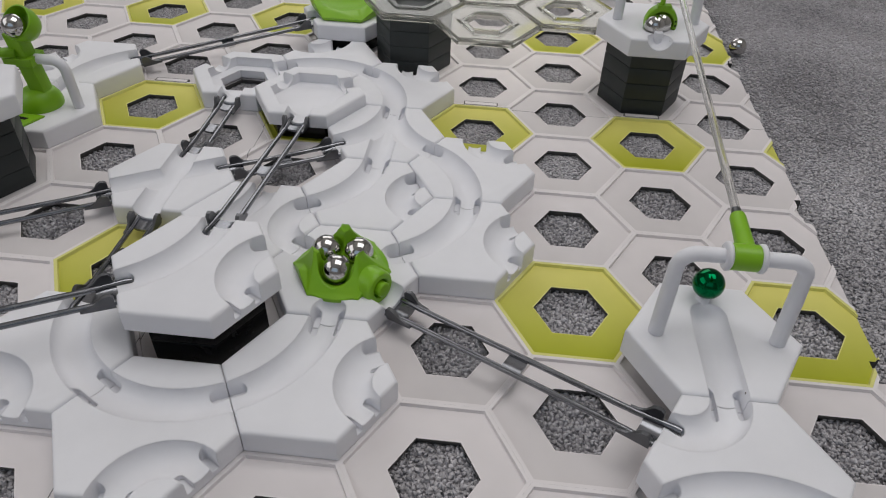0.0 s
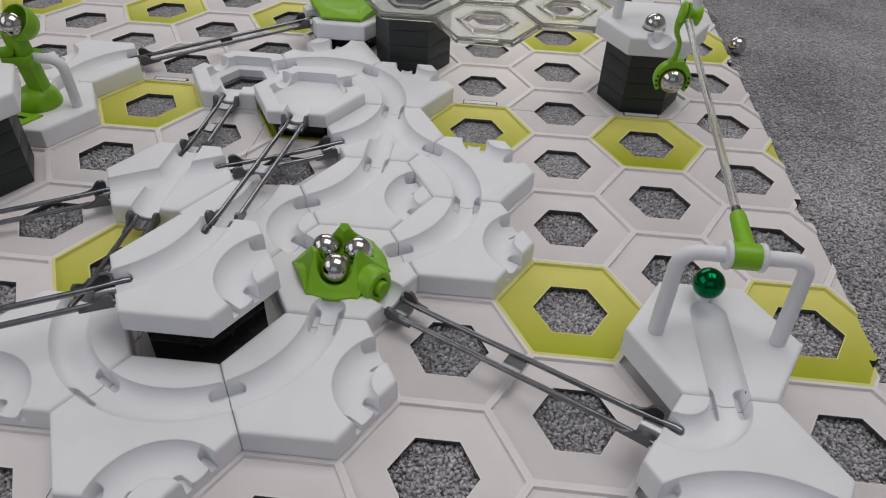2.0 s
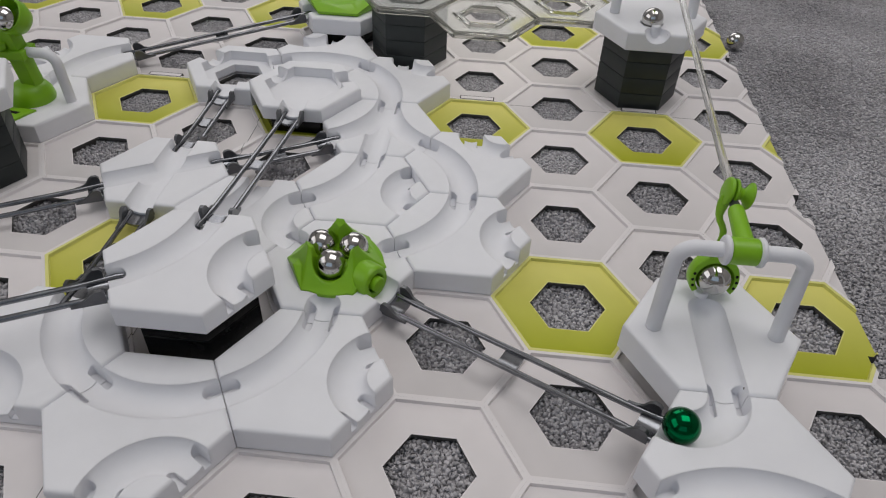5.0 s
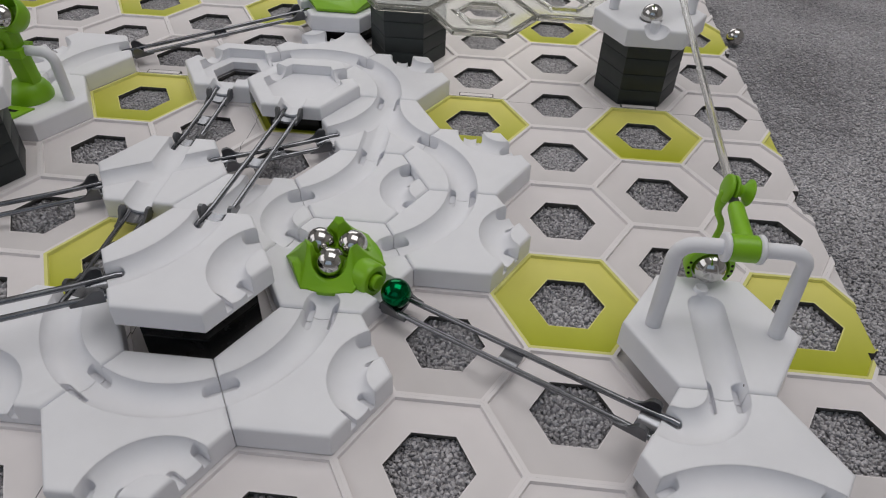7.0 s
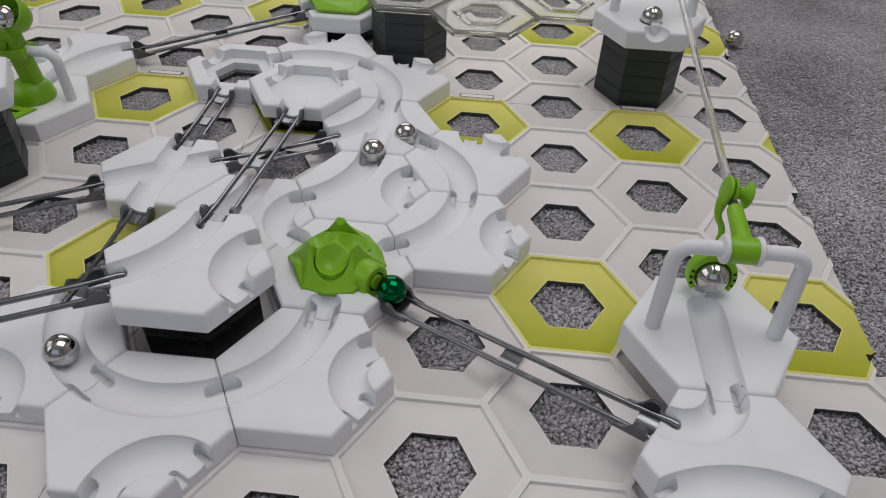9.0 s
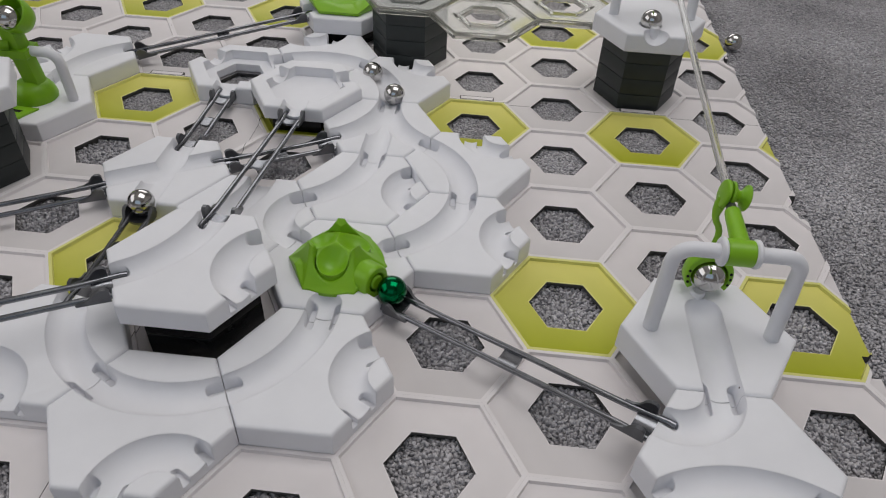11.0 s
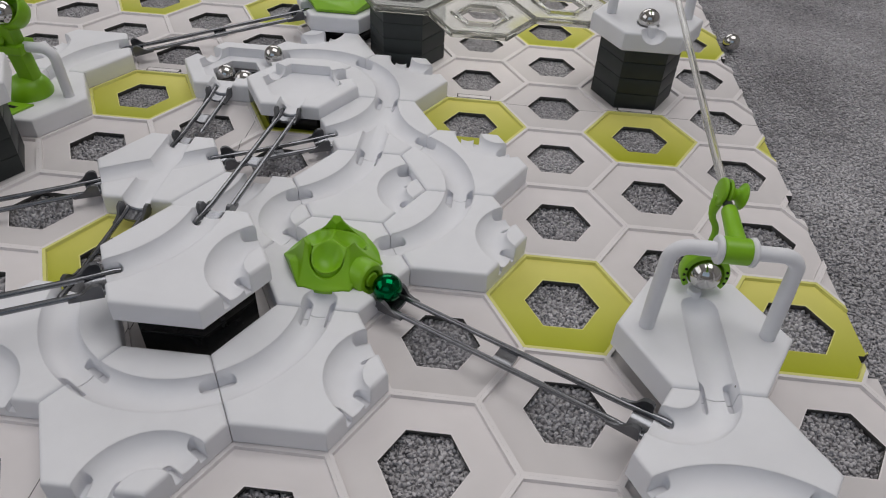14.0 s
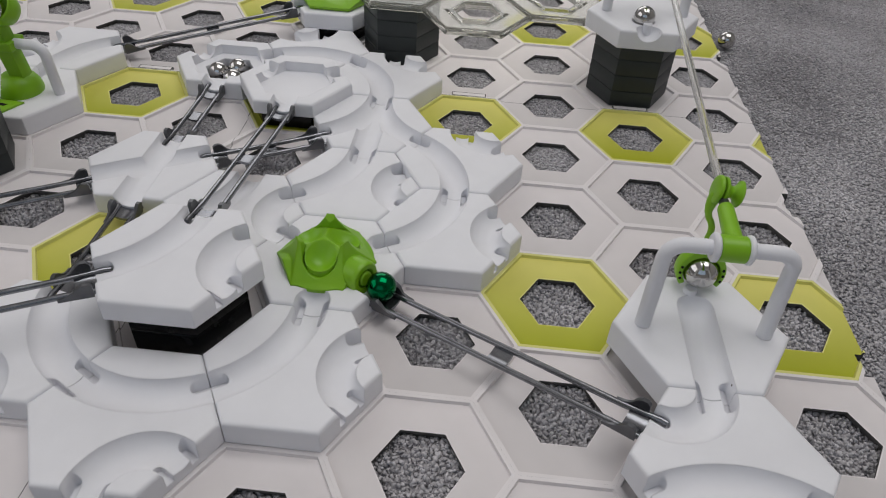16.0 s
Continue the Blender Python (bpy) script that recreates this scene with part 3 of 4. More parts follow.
for a, c in zip(rings, rings[1:]):
    for k in range(n):
        k2 = (k + 1) % n
        bm.faces.new([a[k], c[k], c[k2]] if a[k] is a[k2] else [a[k], c[k], c[k2], a[k2]])
ejector = part("ejector", bm, GREEN, ball_cannon)


# ---- rails ----
def rail(a, b, label):
    """A grey rail with two rods, cross ties and winged ends between two tile edges (x, y, z of the track)."""
    a, b = Vector(a), Vector(b)
    d = b - a
    L = d.length
    yaw, pitch = math.degrees(math.atan2(d.y, d.x)), -math.degrees(math.asin(d.z / L))
    ob = empty("rail", pose(a.x * S, a.y * S, a.z * S, 0, pitch, yaw), label, "rail", "grey rails")
    for side in (-1, 1):
        bm = bmesh.new()
        y = side * 0.135
        tube(bm, [(-0.17, side * 0.165, -0.01), (-0.1, side * 0.165, 0), (0.1, side * 0.15, 0), (0.3, y, 0), (L / 2, y, 0), (L - 0.3, y, 0), (L - 0.1, side * 0.15, 0), (L + 0.1, side * 0.165, 0), (L + 0.17, side * 0.165, -0.01)], 0.036, 12)
        part("rod", bm, ROD, ob)
    ends = [(-0.02, 0.22), (L - 0.22, L + 0.02)]
    n = 1
    mids = [(L * (k + 1) / (n + 1) - 0.12, L * (k + 1) / (n + 1) + 0.12) for k in range(n)] if L > 1 else []
    for x0, x1 in ends + mids:
        bm = bmesh.new()
        lo, hi = [], []
        for x in (x0, x1):
            for k in range(9):
                w = radians(180 + 180 * k / 8)
                lo.append(bm.verts.new((x, 0.15 * math.cos(w), 0.075 * math.sin(w) - 0.012)))
                hi.append(bm.verts.new((x, 0.15 * math.cos(w), 0.06 * math.sin(w) + 0.012)))
        for s in (lo, hi):
            for k in range(8):
                bm.faces.new((s[k], s[k + 1], s[9 + k + 1], s[9 + k]))
        for k in range(8):
            bm.faces.new((lo[k], lo[k + 1], hi[k + 1], hi[k]))
            bm.faces.new((lo[9 + k], lo[9 + k + 1], hi[9 + k + 1], hi[9 + k]))
        bm.faces.new((lo[0], lo[9], hi[9], hi[0]))
        bm.faces.new((lo[8], lo[17], hi[17], hi[8]))
        part("tie", bm, ROD, ob)
    for x0, s in ((0.03, 1), (L - 0.03, -1)):
        for side in (-1, 1):
            bm = bmesh.new()
            prof = [(0.0, -0.05), (0.0, 0.11), (0.03, 0.145), (0.09, 0.15), (0.14, 0.12), (0.2, 0.05), (0.27, 0.02), (0.36, 0.01), (0.36, -0.03)]
            y0, y1 = side * 0.165, side * 0.195
            f1 = [bm.verts.new((x0 + s * px, y0, pz)) for px, pz in prof]
            f2 = [bm.verts.new((x0 + s * px, y1 + side * 0.02 * (pz > 0.06), pz)) for px, pz in prof]
            bridge(bm, f1, f2)
            bm.faces.new(f1)
            bm.faces.new(f2[::-1])
            part("end_wing", bm, RAIL, ob)
    return ob


def edge(c, a, z):
    x, y = cell(*c)
    return (x + 0.87 * math.cos(radians(a)), y + 0.87 * math.sin(radians(a)), z)


G = TOP - 0.165
GREY = "silver-grey plastic two-rod rail "
rail(edge((-2, 0), -30, G), edge((1, -1.5), 150, G + 0.27), GREY + "from the cannon to the curve tile")
rail(edge((-3, -0.5), 90, G + 0.67), edge((-3, 2.5), -90, G + 0.2), GREY + "from the catching dish to the raised tile")
rail(edge((-4, 1), 90, G), edge((-4, 3), -90, G), GREY + "from the crossing tile to the finish ring")
rail(edge((-4, 1), 30, G), edge((-2, 2), 210, G), GREY + "between junction and crossing tile")
rail(edge((-4, 1), 210, G), edge((-7, -0.5), 30, G), GREY + "leaving the crossing tile")
rail(edge((-3, -0.5), 210, G + 0.67), edge((-6, -2), 30, G + 0.8), GREY + "leaving the raised tile")
rail(edge((-4, 1), -90, G), edge((-4, -1), 90, G), GREY + "over a lime cell")
rail(edge((-6, 3), 30, G), edge((-3, 4.5), 210, G + 0.3), GREY + "up to the green-topped tile")


# ---- green-topped tile ----
def green_top():
    x, y = cell(-3, 4.5)
    ob = plain_tile("starter_tile", (-3, 4.5), 0.3, [("line", 210, 0.3, 1.1)], "white hexagonal tile with a lime green sloping cover on top")
    bm = bmesh.new()
    hexloft(bm, [(0.74, TOP - 0.01), (0.80, TOP + 0.02), (0.85, TOP + 0.17), (0.86, TOP + 0.8)])
    slope = bmesh.new()
    box(slope, -2, 2, -2, 2, TOP + 0.34, TOP + 3)
    for v in slope.verts:
        v.co.z += 0.38 * v.co.y
    hollow = bmesh.new()
    bmesh.ops.create_uvsphere(hollow, u_segments=40, v_segments=20, radius=1.1, matrix=Matrix.Translation((-0.05, -0.25, TOP + 1.22)))
    bm = carve(bm, [slope, hollow])
    part("cover", bm, GREEN, ob, "lime green hollowed cover")


green_top()


# ---- clear upper plate ----
def clear_plate():
    ob = empty("clear_plate", P(0, 0, 1.17), "clear plastic upper level plate of hexagons on the dark tower", "level plate")
    base = bmesh.new()
    rings = []
    for r, z in [(0.995, 0.0), (0.995, 0.1), (0.965, 0.13), (0.93, 0.10), (0.60, 0.10), (0.56, 0.13), (0.46, 0.13), (0.44, 0.08), (0.44, 0.0), (0.5, -0.03), (0.56, 0.04), (0.93, 0.04), (0.955, 0.0)]:
        rings.append(hexring(base, r, z))
    for a, c in zip(rings, rings[1:] + rings[:1]):
        bridge(base, a, c)
    me = mesh_of("clear_cell", base, CLEAR)
    for c in [(-2, 4), (-1, 3.5), (0, 4), (-2, 5), (-1, 4.5), (0, 5), (-1, 5.5), (-3, 5.5), (-2, 6), (0, 6)]:
        x, y = cell(*c)
        o = new("clear_cell", me)
        o.parent = ob
        o.matrix_basis = P(x, y, 0)
        o.visible_shadow = False


clear_plate()


# ---- green lever tower ----
def lever_tower():
    x, y = cell(-6, 2)
    ob = plain_tile("lever_tile", (-6, 2), 0, [("line", 90, 0.45, 1.1)], "white hexagonal tile with green domed lever and bent tube")
    bm = bmesh.new()
    lathe(bm, [(0.36, TOP - 0.01), (0.37, TOP + 0.05), (0.345, TOP + 0.16), (0.29, TOP + 0.25), (0.2, TOP + 0.31), (0.1, TOP + 0.33), (0, TOP + 0.335)], 36, Matrix.Translation((0.02, -0.02, 0)))
    part("dome", bm, GREEN, ob)
    bm = bmesh.new()
    slab(bm, [(-0.12, -0.13), (0.11, -0.13), (0.14, 0.0), (0.11, 0.13), (-0.12, 0.13)], TOP + 0.2, 1.62)
    soft(bm, 0.03, 2)
    for v in bm.verts:
        v.co.x += (1.5 - v.co.z) * 0.13
    part("post", bm, GREEN, ob)
    bm = bmesh.new()
    box(bm, -0.24, 0.24, -0.2, 0.2, 1.1, 1.24)
    soft(bm, 0.04, 2)
    part("bracket", bm, GREEN, ob)
    bm = bmesh.new()
    pts = [(0.68, 0, TOP - 0.02), (0.67, 0, 0.6), (0.655, 0, 0.95)]
    for k in range(1, 8):
        w = radians(90 * k / 7)
        pts.append((0.455 + 0.2 * math.cos(w), 0, 0.97 + 0.2 * math.sin(w)))
    pts.append((0.2, 0, 1.17))
    tube(bm, pts, 0.085, 18)
    part("bent_tube", bm, WHITE, ob)
    bm = bmesh.new()
    lathe(bm, [(0, -0.27), (0.12, -0.265), (0.22, -0.19), (0.275, -0.06), (0.28, 0.1), (0.255, 0.11), (0.235, 0.0), (0.19, -0.12), (0, -0.215)], 36, Matrix.Translation((0.14, 0.03, 1.74)) @ Matrix.Rotation(radians(-18), 4, "Y") @ Matrix.Rotation(radians(48), 4, "X"))
    part("cup", bm, GREEN, ob)
    bm = bmesh.new()
    tube(bm, [(-0.05, -0.1, 1.3), (-0.2, -0.2, 1.33), (-0.36, -0.24, 1.42)], [0.09, 0.085, 0.08], 14)
    part("arm", bm, GREEN, ob)
    bm = bmesh.new()
    slab(bm, [(-0.5, -0.75), (0.12, -0.80), (0.3, -0.42), (-0.5, -0.38)], TOP - 0.005, TOP + 0.03)
    foot = part("foot_plate", bm, GREEN, ob)
    # nothing is cut here: a black bar gives the darkness inside the slit
    bm = bmesh.new()
    slab(bm, [(-0.18, -0.56), (0.06, -0.6), (0.1, -0.54), (-0.16, -0.5)], TOP + 0.02, TOP + 0.034)
    part("slit", bm, BLACK, foot, "black bar for the shade in a narrow slit")
    marble(STEEL, "shiny steel ball in the green lever cup", P(x + 0.13, y - 0.12, 1.77))
    marble(STEEL, "shiny steel ball beside the green lever", P(x - 0.42, y - 0.2, 1.42))


lever_tower()


# ---- base plates: hexagonal cells in printed card ----
LIMES = {(0, 0), (2, 0), (1, 2.5), (0, 5), (-1, 2.5), (2, 5), (-3, 2.5), (-4, 0), (-5, 2.5), (-6, 5), (-4, 5), (-8, 5), (3, 2.5), (-7, 0.5), (-2, -3)}


def cell_bm():
    bm = bmesh.new()
    prof = [(0.9998, -0.19), (0.9998, 0.0), (0.952, 0.0), (0.942, -0.046), (0.5, -0.046), (0.484, -0.053), (0.481, -0.088), (0.515, -0.094), (0.515, -0.19)]
    rings = [hexring(bm, r, z) for r, z in prof]
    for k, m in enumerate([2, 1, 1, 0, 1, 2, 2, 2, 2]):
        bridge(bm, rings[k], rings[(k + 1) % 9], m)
    return bm


def base_plates():
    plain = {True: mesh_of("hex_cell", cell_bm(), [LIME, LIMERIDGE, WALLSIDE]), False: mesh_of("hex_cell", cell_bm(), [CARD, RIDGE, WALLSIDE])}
    xs, ys = [-14.25, -5.25, 3.75], [-2 * R3, 3 * R3, 8 * R3]
    gap = 0.004
    for a in range(2):
        for c in range(2):
            plate = empty("base_plate", P(0, 0, 0), "white hexagon base plate with lime cells on carpet", "base plate", "base plates")
            for cx in ((-10.5, -7.5) if a == 0 else (-4.5, -1.5, 1.5)):
                if c:
                    bm = bmesh.new()
                    box(bm, cx - 0.3, cx + 0.3, 3 * R3 + 0.035, 3 * R3 + 0.13, -0.05, 0.006)
                    soft(bm, 0.008, 1)
                    joint = part("joint_clip", bm, RIDGE, plate)
                    # a larger dark slab, its colour standing for the shaded gap round the clip
                    bm = bmesh.new()
                    box(bm, cx - 0.32, cx + 0.32, 3 * R3 + 0.02, 3 * R3 + 0.15, -0.05, 0.003)
                    part("joint_gap", bm, WALLSIDE, joint, "dark slab for the shade in the gap round the clip")
            x0, x1, y0, y1 = xs[a] + gap, xs[a + 1] - gap, ys[c] + gap, ys[c + 1] - gap
            for i in range(-10, 4):
                for j in range(-3, 10):
                    jj = j + 0.5 * (i % 2)
                    x, y = cell(i, jj)
                    if x + 1 < x0 or x - 1 > x1 or y + AP < y0 or y - AP > y1:
                        continue
                    lime = (i, jj) in LIMES
                    cuts = []
                    if x - 1 < x0:
                        cuts.append((-3, x0 - x, -3, 3))
                    if x + 1 > x1:
                        cuts.append((x1 - x, 3, -3, 3))
                    if y - AP < y0 - 0.001:
                        cuts.append((-3, 3, -3, y0 - y))
                    if y + AP > y1 + 0.001:
                        cuts.append((-3, 3, y1 - y, 3))
                    if i >= 2 and a == 1:
                        for low, high in ((2.32, 2.92), (7.6, 8.0), (-0.75, -0.4)):
                            if y - 1 < low < y + 1 or y - 1 < high < y + 1:
                                cuts.append((x1 - 0.11 - x, x1 + 0.5 - x, low - y, high - y))
                    me = plain[lime]
                    if cuts:
                        tools = []
                        for cut in cuts:
                            tool = bmesh.new()
                            box(tool, *cut, -1, 1)
                            for f in tool.faces:
                                f.material_index = 2
                            tools.append(tool)
                        bm = carve(cell_bm(), tools)
                        if len(bm.faces) < 4:
                            bm.free()
                            continue
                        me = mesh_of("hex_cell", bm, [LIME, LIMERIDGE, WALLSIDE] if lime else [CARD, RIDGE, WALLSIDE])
                    o = new("hex_cell", me)
                    o.parent = plate
                    o.matrix_basis = P(x, y, 0)


base_plates()


# ---- carpet pile ----
def carpet_pile():
    rng = np.random.default_rng(4)
    xs, ys = [], []
    # a finer pile near by than far off
    for x0, x1, y0, y1, step in ((-9.0, 3.7, -3.4, 3.0, 0.044), (-13.0, 3.7, 3.0, 11.0, 0.038), (3.7, 8.5, -2.0, 5.0, 0.046), (3.7, 11.0, 5.0, 14.0, 0.056)):
        gx, gy = np.meshgrid(np.arange(x0, x1, step), np.arange(y0, y1, step))
        xs.append(gx.ravel() + rng.uniform(-0.5, 0.5, gx.size) * step)
        ys.append(gy.ravel() + rng.uniform(-0.5, 0.5, gx.size) * step)
    x, y = np.concatenate(xs), np.concatenate(ys)
    # in the open floor and in the holes of the plates alone
    i = np.round(x / 1.5)
    keep = x > 3.68
    for di in (-1, 0, 1):
        ii = i + di
        o = np.where(ii % 2 == 1, 0.5, 0.0)
        jj = np.round(y / R3 - o) + o
        keep |= np.hypot(x - 1.5 * ii, y - R3 * jj) < 0.56
    x, y = x[keep], y[keep]
    n = x.size
    m, rings = 6, 3
    tv = [(0, 0, 1)]
    for k in range(rings):
        w = math.pi * (k + 1) / (rings + 1.3)
        for q in range(m):
            u = 2 * math.pi * (q + 0.5 * k) / m
            tv.append((math.sin(w) * math.cos(u), math.sin(w) * math.sin(u), math.cos(w)))
    tv = np.array(tv)
    tf = []
    for q in range(m):
        tf.append((0, 1 + q, 1 + (q + 1) % m))
    for k in range(rings - 1):
        for q in range(m):
            a, c = 1 + k * m + q, 1 + k * m + (q + 1) % m
            d, e = 1 + (k + 1) * m + q, 1 + (k + 1) * m + (q + 1) % m
            tf += [(a, d, e), (a, e, c)]
    tf = np.array(tf)
    ang, lean = rng.normal(1.35, 1.1, n), rng.uniform(-0.35, 0.35, (n, 2))
    sx, sy, sz = rng.uniform(0.023, 0.033, n), rng.uniform(0.026, 0.038, n), rng.uniform(0.026, 0.042, n)
    small = np.where((y > 3.0) & (x < 3.7), 0.95, np.where(x > 3.7, 0.82, 1.0))
    sx, sy, sz = sx * small, sy * small, sz * small
    flat = np.where((y > 3.0) & (x < 3.7), 0.32, 1.0)
    sz = sz * np.where(x > 3.7, np.where(y > 5.0, 0.45, 0.62), flat)
    sy = sy * np.where(x > 3.7, 1.7, 1.0)
    v = tv[None] * np.stack([sx, sy, sz], 1)[:, None]
    v = v + rng.normal(0, 1, v.shape) * np.where(y > 3.0, 0.003, 0.0065)[:, None, None]
    cx, sn = np.cos(ang)[:, None], np.sin(ang)[:, None]
    vx = v[..., 0] * cx - v[..., 1] * sn + lean[:, :1] * v[..., 2]
    vy = v[..., 0] * sn + v[..., 1] * cx + lean[:, 1:] * v[..., 2]
    out = np.stack([vx + x[:, None], vy + y[:, None], v[..., 2] + np.where(x > 3.68, -0.176, np.where(y > 3.0, -0.150, -0.178))[:, None] + (rng.normal(0, 1, n) * np.where(x > 3.68, 0.006, np.where(y > 3.0, 0.004, 0.011)))[:, None]], -1).reshape(-1, 3) * S
    faces = (tf[None] + (np.arange(n) * len(tv))[:, None, None]).reshape(-1, 3)
    me = bpy.data.meshes.new("carpet_pile")
    me.vertices.add(len(out))
    me.vertices.foreach_set("co", out.ravel())
    me.loops.add(faces.size)
    me.loops.foreach_set("vertex_index", faces.ravel())
    me.polygons.add(len(faces))
    me.polygons.foreach_set("loop_start", np.arange(len(faces)) * 3)
    me.update()
    me.validate()
    me.polygons.foreach_set("use_smooth", np.ones(len(faces), dtype=bool))
    me.materials.append(CARPET)
    tagged(new("carpet_pile", me), "grey twisted tufts of the carpet", "carpet", kind="stuff")


carpet_pile()


# ---- what moves ----
def motions():
    def keyed(thing, rows):
        walk(thing, [(t, pose(x, y, z)) for t, x, y, z in rows])

    ZIP = [
        (0, 0.05304, 0.19601, 0.09048, 0.0),
        (0.6, 0.05304, 0.19466, 0.09031, 0.0),
        (0.9, 0.05304, 0.18150, 0.08859, 0.0),
        (1.1, 0.05304, 0.17794, 0.08812, 0.0),
        (1.3, 0.05304, 0.16465, 0.08639, 0.0),
        (1.5, 0.05304, 0.15406, 0.08501, 0.0),
        (1.7, 0.05304, 0.14892, 0.08434, 0.0),
        (2, 0.05304, 0.13575, 0.08262, 0.0),
        (2.1, 0.05304, 0.13073, 0.08196, 0.0),
        (2.2, 0.05304, 0.06808, 0.07379, 0.0),
        (2.3, 0.05304, 0.06226, 0.07303, 0.0),
        (2.5, 0.05304, 0.05075, 0.07153, 0.0),
        (2.8, 0.05304, 0.03384, 0.06932, 0.0),
        (3, 0.05304, 0.02202, 0.06778, 0.0),
        (3.1, 0.05304, 0.01768, 0.06721, 0.0),
        (3.3, 0.05304, -0.00039, 0.06486, 13.7),
        (3.5, 0.05304, -0.00039, 0.06486, 5.4),
        (4, 0.05304, -0.00039, 0.06486, -16.5),
        (7, 0.05304, -0.00039, 0.06486, -2.2),
        (9, 0.05304, -0.00039, 0.06486, -11.4),
        (11.5, 0.05304, -0.00039, 0.06486, -7.6),
        (16, 0.05304, -0.00039, 0.06486, -7.6),
    ]
    MARBLE_FRONT = [
        (0, -0.10200, -0.00825, 0.01802),
        (7.03, -0.10200, -0.00825, 0.01802),
        (7.1, -0.12572, -0.07133, 0.01108),
        (7.2, -0.12935, -0.07307, 0.01108),
        (7.3, -0.13312, -0.07607, 0.01108),
        (7.5, -0.14107, -0.07785, 0.01108),
        (7.7, -0.14884, -0.08027, 0.01108),
        (8, -0.16065, -0.08096, 0.01108),
        (8.2, -0.16637, -0.07940, 0.01108),
        (8.4, -0.17640, -0.07476, 0.01108),
        (8.6, -0.18305, -0.07218, 0.01108),
        (8.9, -0.19095, -0.06535, 0.01108),
        (9.2, -0.19736, -0.05716, 0.01108),
        (9.9, -0.19607, -0.04074, 0.01108),
        (10.2, -0.20400, -0.02944, 0.01108),
        (10.6, -0.20400, 0.00340, 0.01224),
        (11, -0.20400, 0.02958, 0.01108),
        (11.3, -0.20385, 0.04741, 0.01108),
        (11.5, -0.20371, 0.05244, 0.01108),
        (11.7, -0.20359, 0.05802, 0.01108),
        (12, -0.20407, 0.06683, 0.01108),
        (12.3, -0.20343, 0.07299, 0.01108),
        (12.5, -0.20456, 0.08033, 0.01108),
        (12.65, -0.20564, 0.08444, 0.01108),
        (12.75, -0.21080, 0.17462, 0.00238),
        (13.3, -0.21148, 0.17666, 0.00153),
        (13.9, -0.21216, 0.17768, 0.00153),
        (16, -0.21250, 0.17802, 0.00153),
    ]
    MARBLE_LEFT = [
        (0, -0.10914, 0.00412, 0.01802),
        (7.05, -0.10914, 0.00412, 0.01802),
        (7.2, -0.11877, 0.05408, 0.01108),
        (7.3, -0.11610, 0.05451, 0.01108),
        (7.5, -0.11243, 0.05807, 0.01108),
        (7.7, -0.10961, 0.06206, 0.01108),
        (8, -0.10612, 0.06729, 0.01108),
        (8.2, -0.10464, 0.07013, 0.01108),
        (8.4, -0.10313, 0.07617, 0.01108),
        (8.6, -0.10234, 0.08168, 0.01108),
        (8.9, -0.10151, 0.08732, 0.01108),
        (9.2, -0.10190, 0.09643, 0.01108),
        (9.8, -0.09986, 0.11754, 0.01108),
        (10.5, -0.09768, 0.14068, 0.01108),
        (11.3, -0.10328, 0.16257, 0.01108),
        (11.5, -0.10462, 0.16628, 0.01108),
        (11.7, -0.10617, 0.16981, 0.01108),
        (12, -0.10889, 0.17396, 0.01108),
        (12.3, -0.11200, 0.17918, 0.01108),
        (12.5, -0.11466, 0.18314, 0.01108),
        (12.65, -0.11766, 0.18873, 0.01108),
        (12.75, -0.16819, 0.20101, 0.01108),
        (12.9, -0.17078, 0.20010, 0.01108),
        (13.1, -0.17360, 0.19735, 0.01108),
        (13.3, -0.17616, 0.19645, 0.01108),
        (13.6, -0.17993, 0.19346, 0.01108),
        (13.9, -0.18256, 0.19169, 0.01108),
        (14.2, -0.18531, 0.18971, 0.01108),
        (14.5, -0.18755, 0.18522, 0.01108),
        (14.8, -0.19346, 0.17938, 0.01020),
        (15.1, -0.19924, 0.18550, 0.00476),
        (15.4, -0.20196, 0.18516, 0.00153),
        (16, -0.20196, 0.18516, 0.00153),
    ]
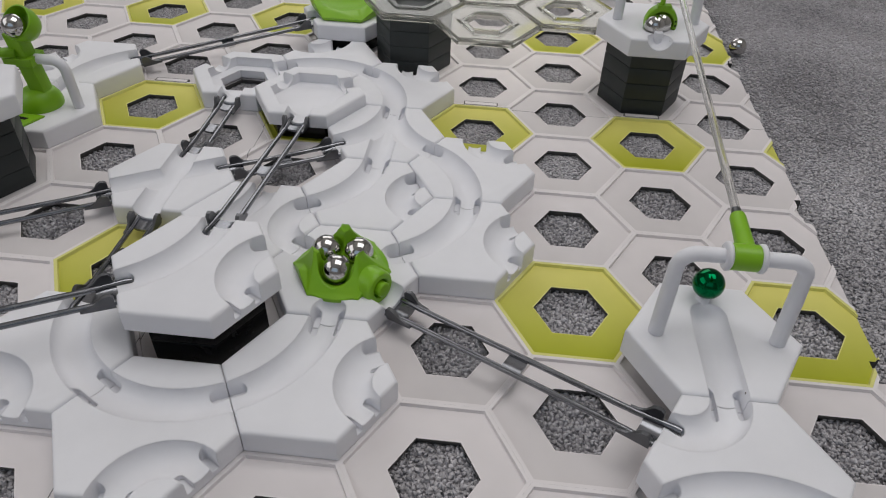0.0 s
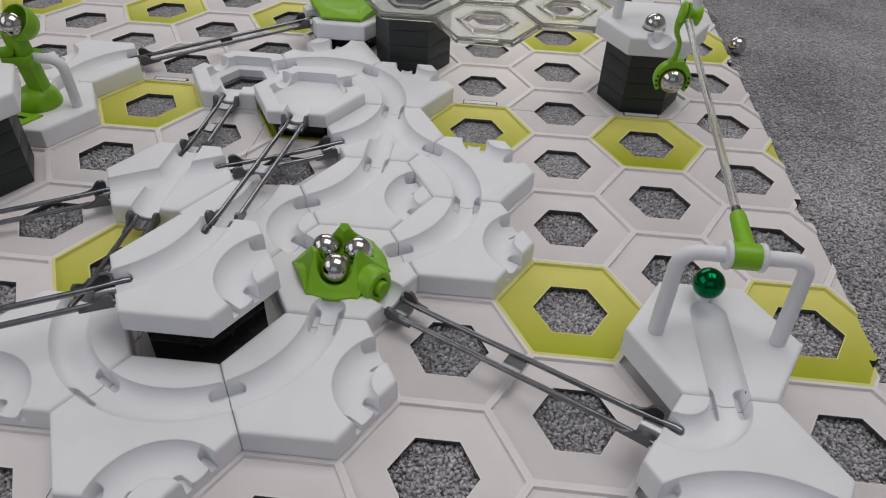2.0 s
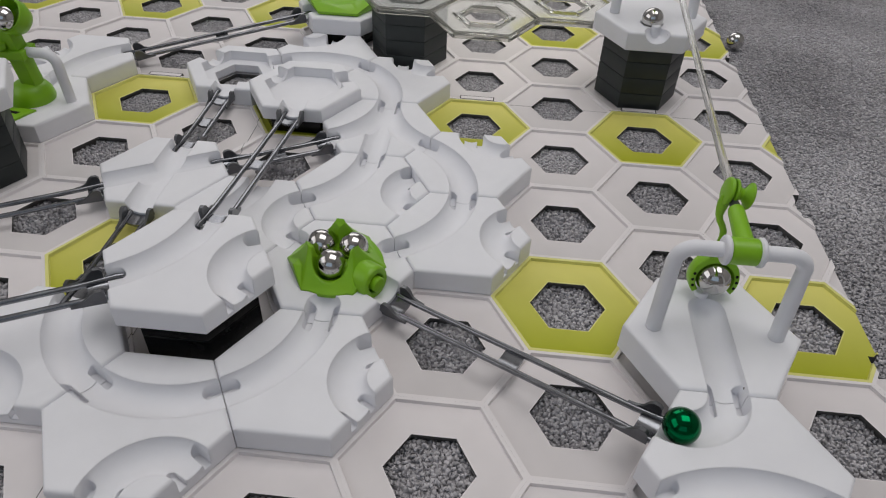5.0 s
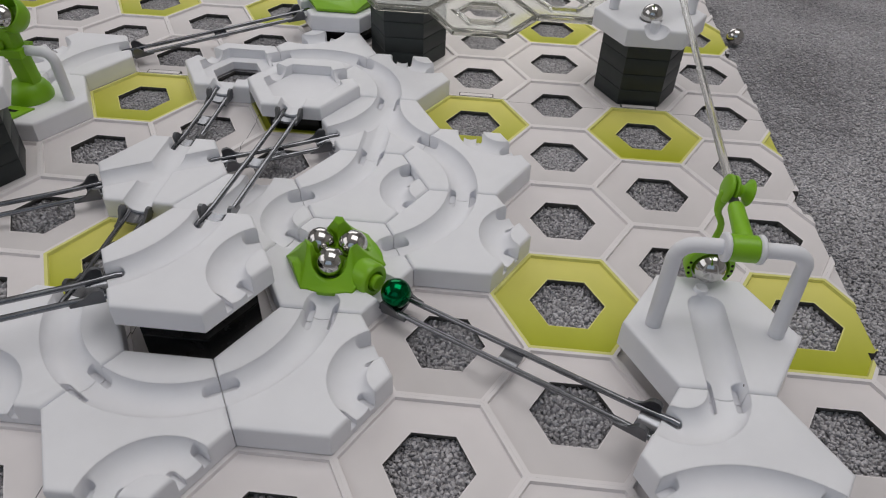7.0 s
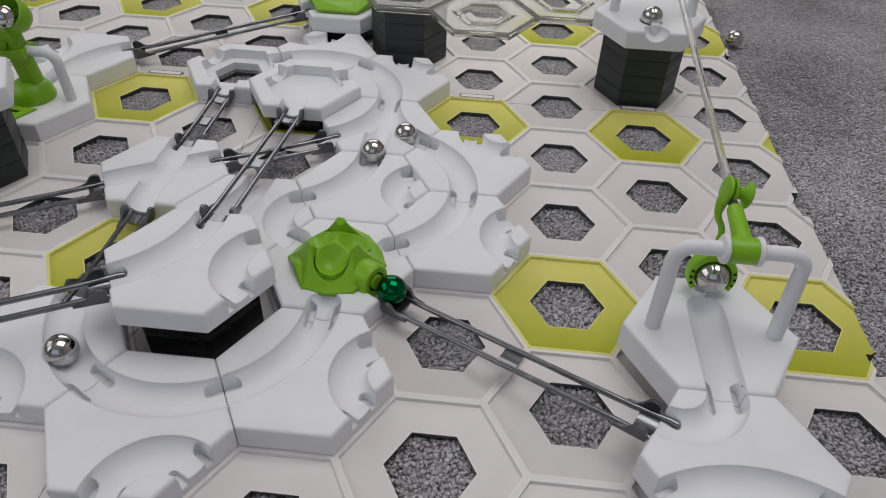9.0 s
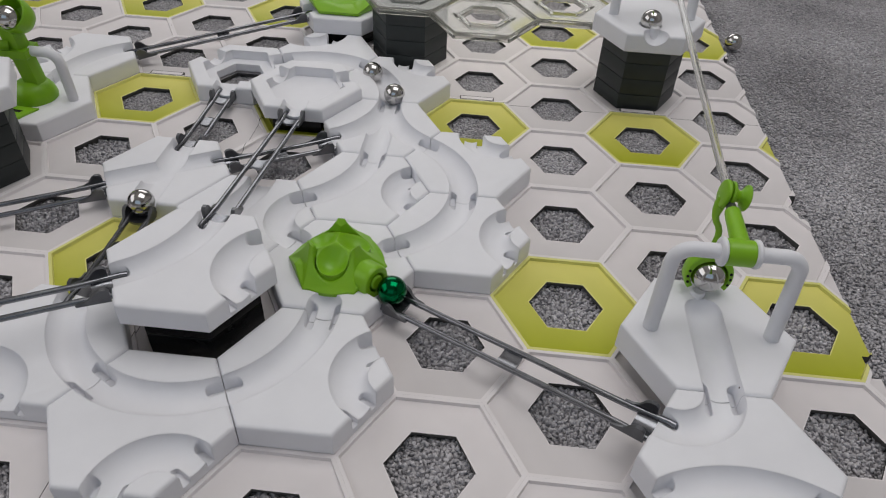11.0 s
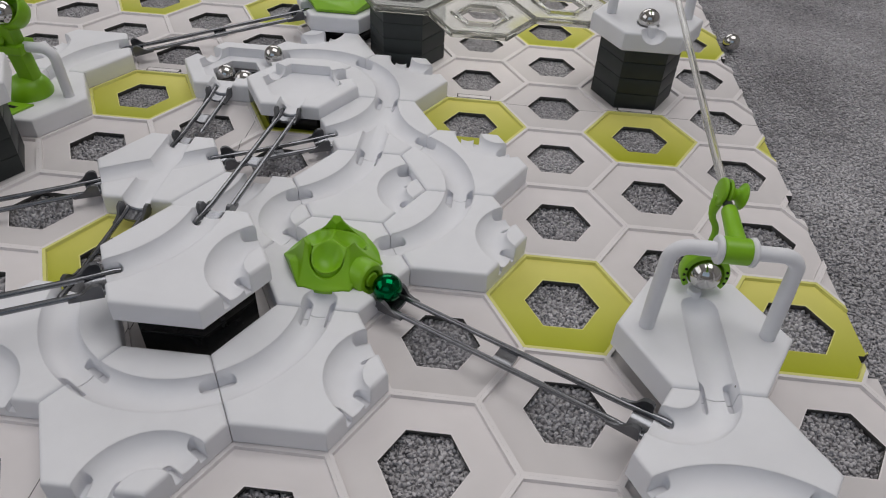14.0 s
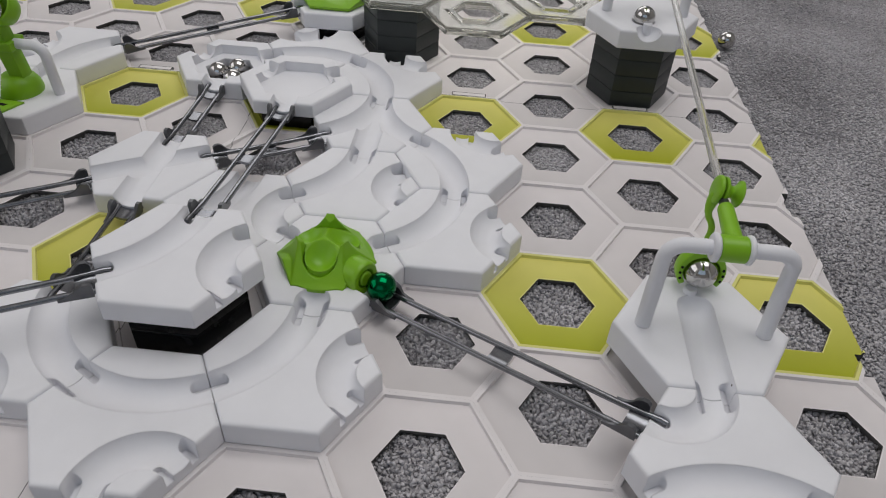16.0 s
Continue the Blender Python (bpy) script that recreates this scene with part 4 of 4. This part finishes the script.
    MARBLE_RIGHT = [
        (0, -0.09486, 0.00412, 0.01802),
        (7.05, -0.09486, 0.00412, 0.01802),
        (7.2, -0.05070, 0.06076, 0.01108),
        (7.3, -0.05084, 0.06227, 0.01108),
        (7.4, -0.05120, 0.06672, 0.01108),
        (7.5, -0.05236, 0.07014, 0.01108),
        (7.6, -0.05389, 0.07457, 0.01108),
        (7.8, -0.05683, 0.08106, 0.01108),
        (8, -0.05986, 0.08774, 0.01108),
        (8.2, -0.06286, 0.09066, 0.01108),
        (8.4, -0.07070, 0.09855, 0.01108),
        (8.6, -0.07602, 0.10184, 0.01108),
        (8.9, -0.08463, 0.10826, 0.01108),
        (9.2, -0.09044, 0.11115, 0.01108),
        (9.8, -0.09578, 0.12903, 0.01108),
        (10.5, -0.10458, 0.16300, 0.01108),
        (11, -0.11862, 0.18186, 0.01108),
        (11.3, -0.12603, 0.18979, 0.01108),
        (11.5, -0.12874, 0.19200, 0.01108),
        (11.7, -0.13340, 0.19703, 0.01108),
        (12, -0.13890, 0.19860, 0.01108),
        (12.3, -0.14411, 0.20137, 0.01108),
        (12.5, -0.14803, 0.20113, 0.01108),
        (12.65, -0.15196, 0.20260, 0.01108),
        (12.75, -0.20400, 0.16306, 0.00816),
        (13, -0.20468, 0.16442, 0.00680),
        (13.3, -0.20094, 0.16986, 0.00442),
        (13.7, -0.19890, 0.17190, 0.00238),
        (14.5, -0.19754, 0.17224, 0.00153),
        (14.9, -0.19924, 0.17054, 0.00153),
        (15.3, -0.20060, 0.16986, 0.00153),
        (16, -0.20060, 0.16986, 0.00153),
    ]
    MARBLE_GREEN = [
        (0, 0.05061, -0.00786, 0.02839),
        (3.25, 0.05082, -0.00898, 0.02839),
        (3.5, 0.05209, -0.01362, 0.02448),
        (3.7, 0.05140, -0.02412, 0.02030),
        (3.9, 0.05165, -0.03136, 0.02030),
        (4.1, 0.05134, -0.03647, 0.02030),
        (4.2, 0.05176, -0.03851, 0.02030),
        (4.6, 0.05100, -0.05100, 0.02030),
        (4.75, 0.05042, -0.06329, 0.02030),
        (4.85, 0.04602, -0.07091, 0.02030),
        (4.95, 0.03840, -0.07531, 0.02030),
        (5.1, 0.02550, -0.07361, 0.02040),
        (6.3, -0.04735, -0.03108, 0.01360),
        (6.5, -0.05442, -0.02683, 0.01292),
        (6.7, -0.06196, -0.02362, 0.01258),
        (6.9, -0.06963, -0.01902, 0.01224),
        (7, -0.07303, -0.01710, 0.01190),
        (7.1, -0.07552, -0.01502, 0.01190),
        (16, -0.07552, -0.01502, 0.01190),
    ]
    walk(zip_carriage, [(t, pose(x, y, z, swing)) for t, x, y, z, swing in ZIP])
    walk(marble_zip, [(t, pose(x, y, z, swing) @ Matrix.Translation((-0.01 * S, -0.02 * S, -1.065 * S))) for t, x, y, z, swing in ZIP])
    keyed(marble_front, MARBLE_FRONT)
    keyed(marble_left, MARBLE_LEFT)
    keyed(marble_right, MARBLE_RIGHT)
    keyed(marble_green, MARBLE_GREEN)
    keyed(ejector, [(0, 0, 0, 0), (7.02, 0, 0, 0), (7.1, 0, 0, 0.165 * S), (16, 0, 0, 0.165 * S)])
    w = radians(-32)
    keyed(plunger, [(0, 0, 0, 0), (7.02, 0, 0, 0), (7.1, -0.05 * S * math.cos(w), -0.05 * S * math.sin(w), 0), (16, -0.05 * S * math.cos(w), -0.05 * S * math.sin(w), 0)])


motions()
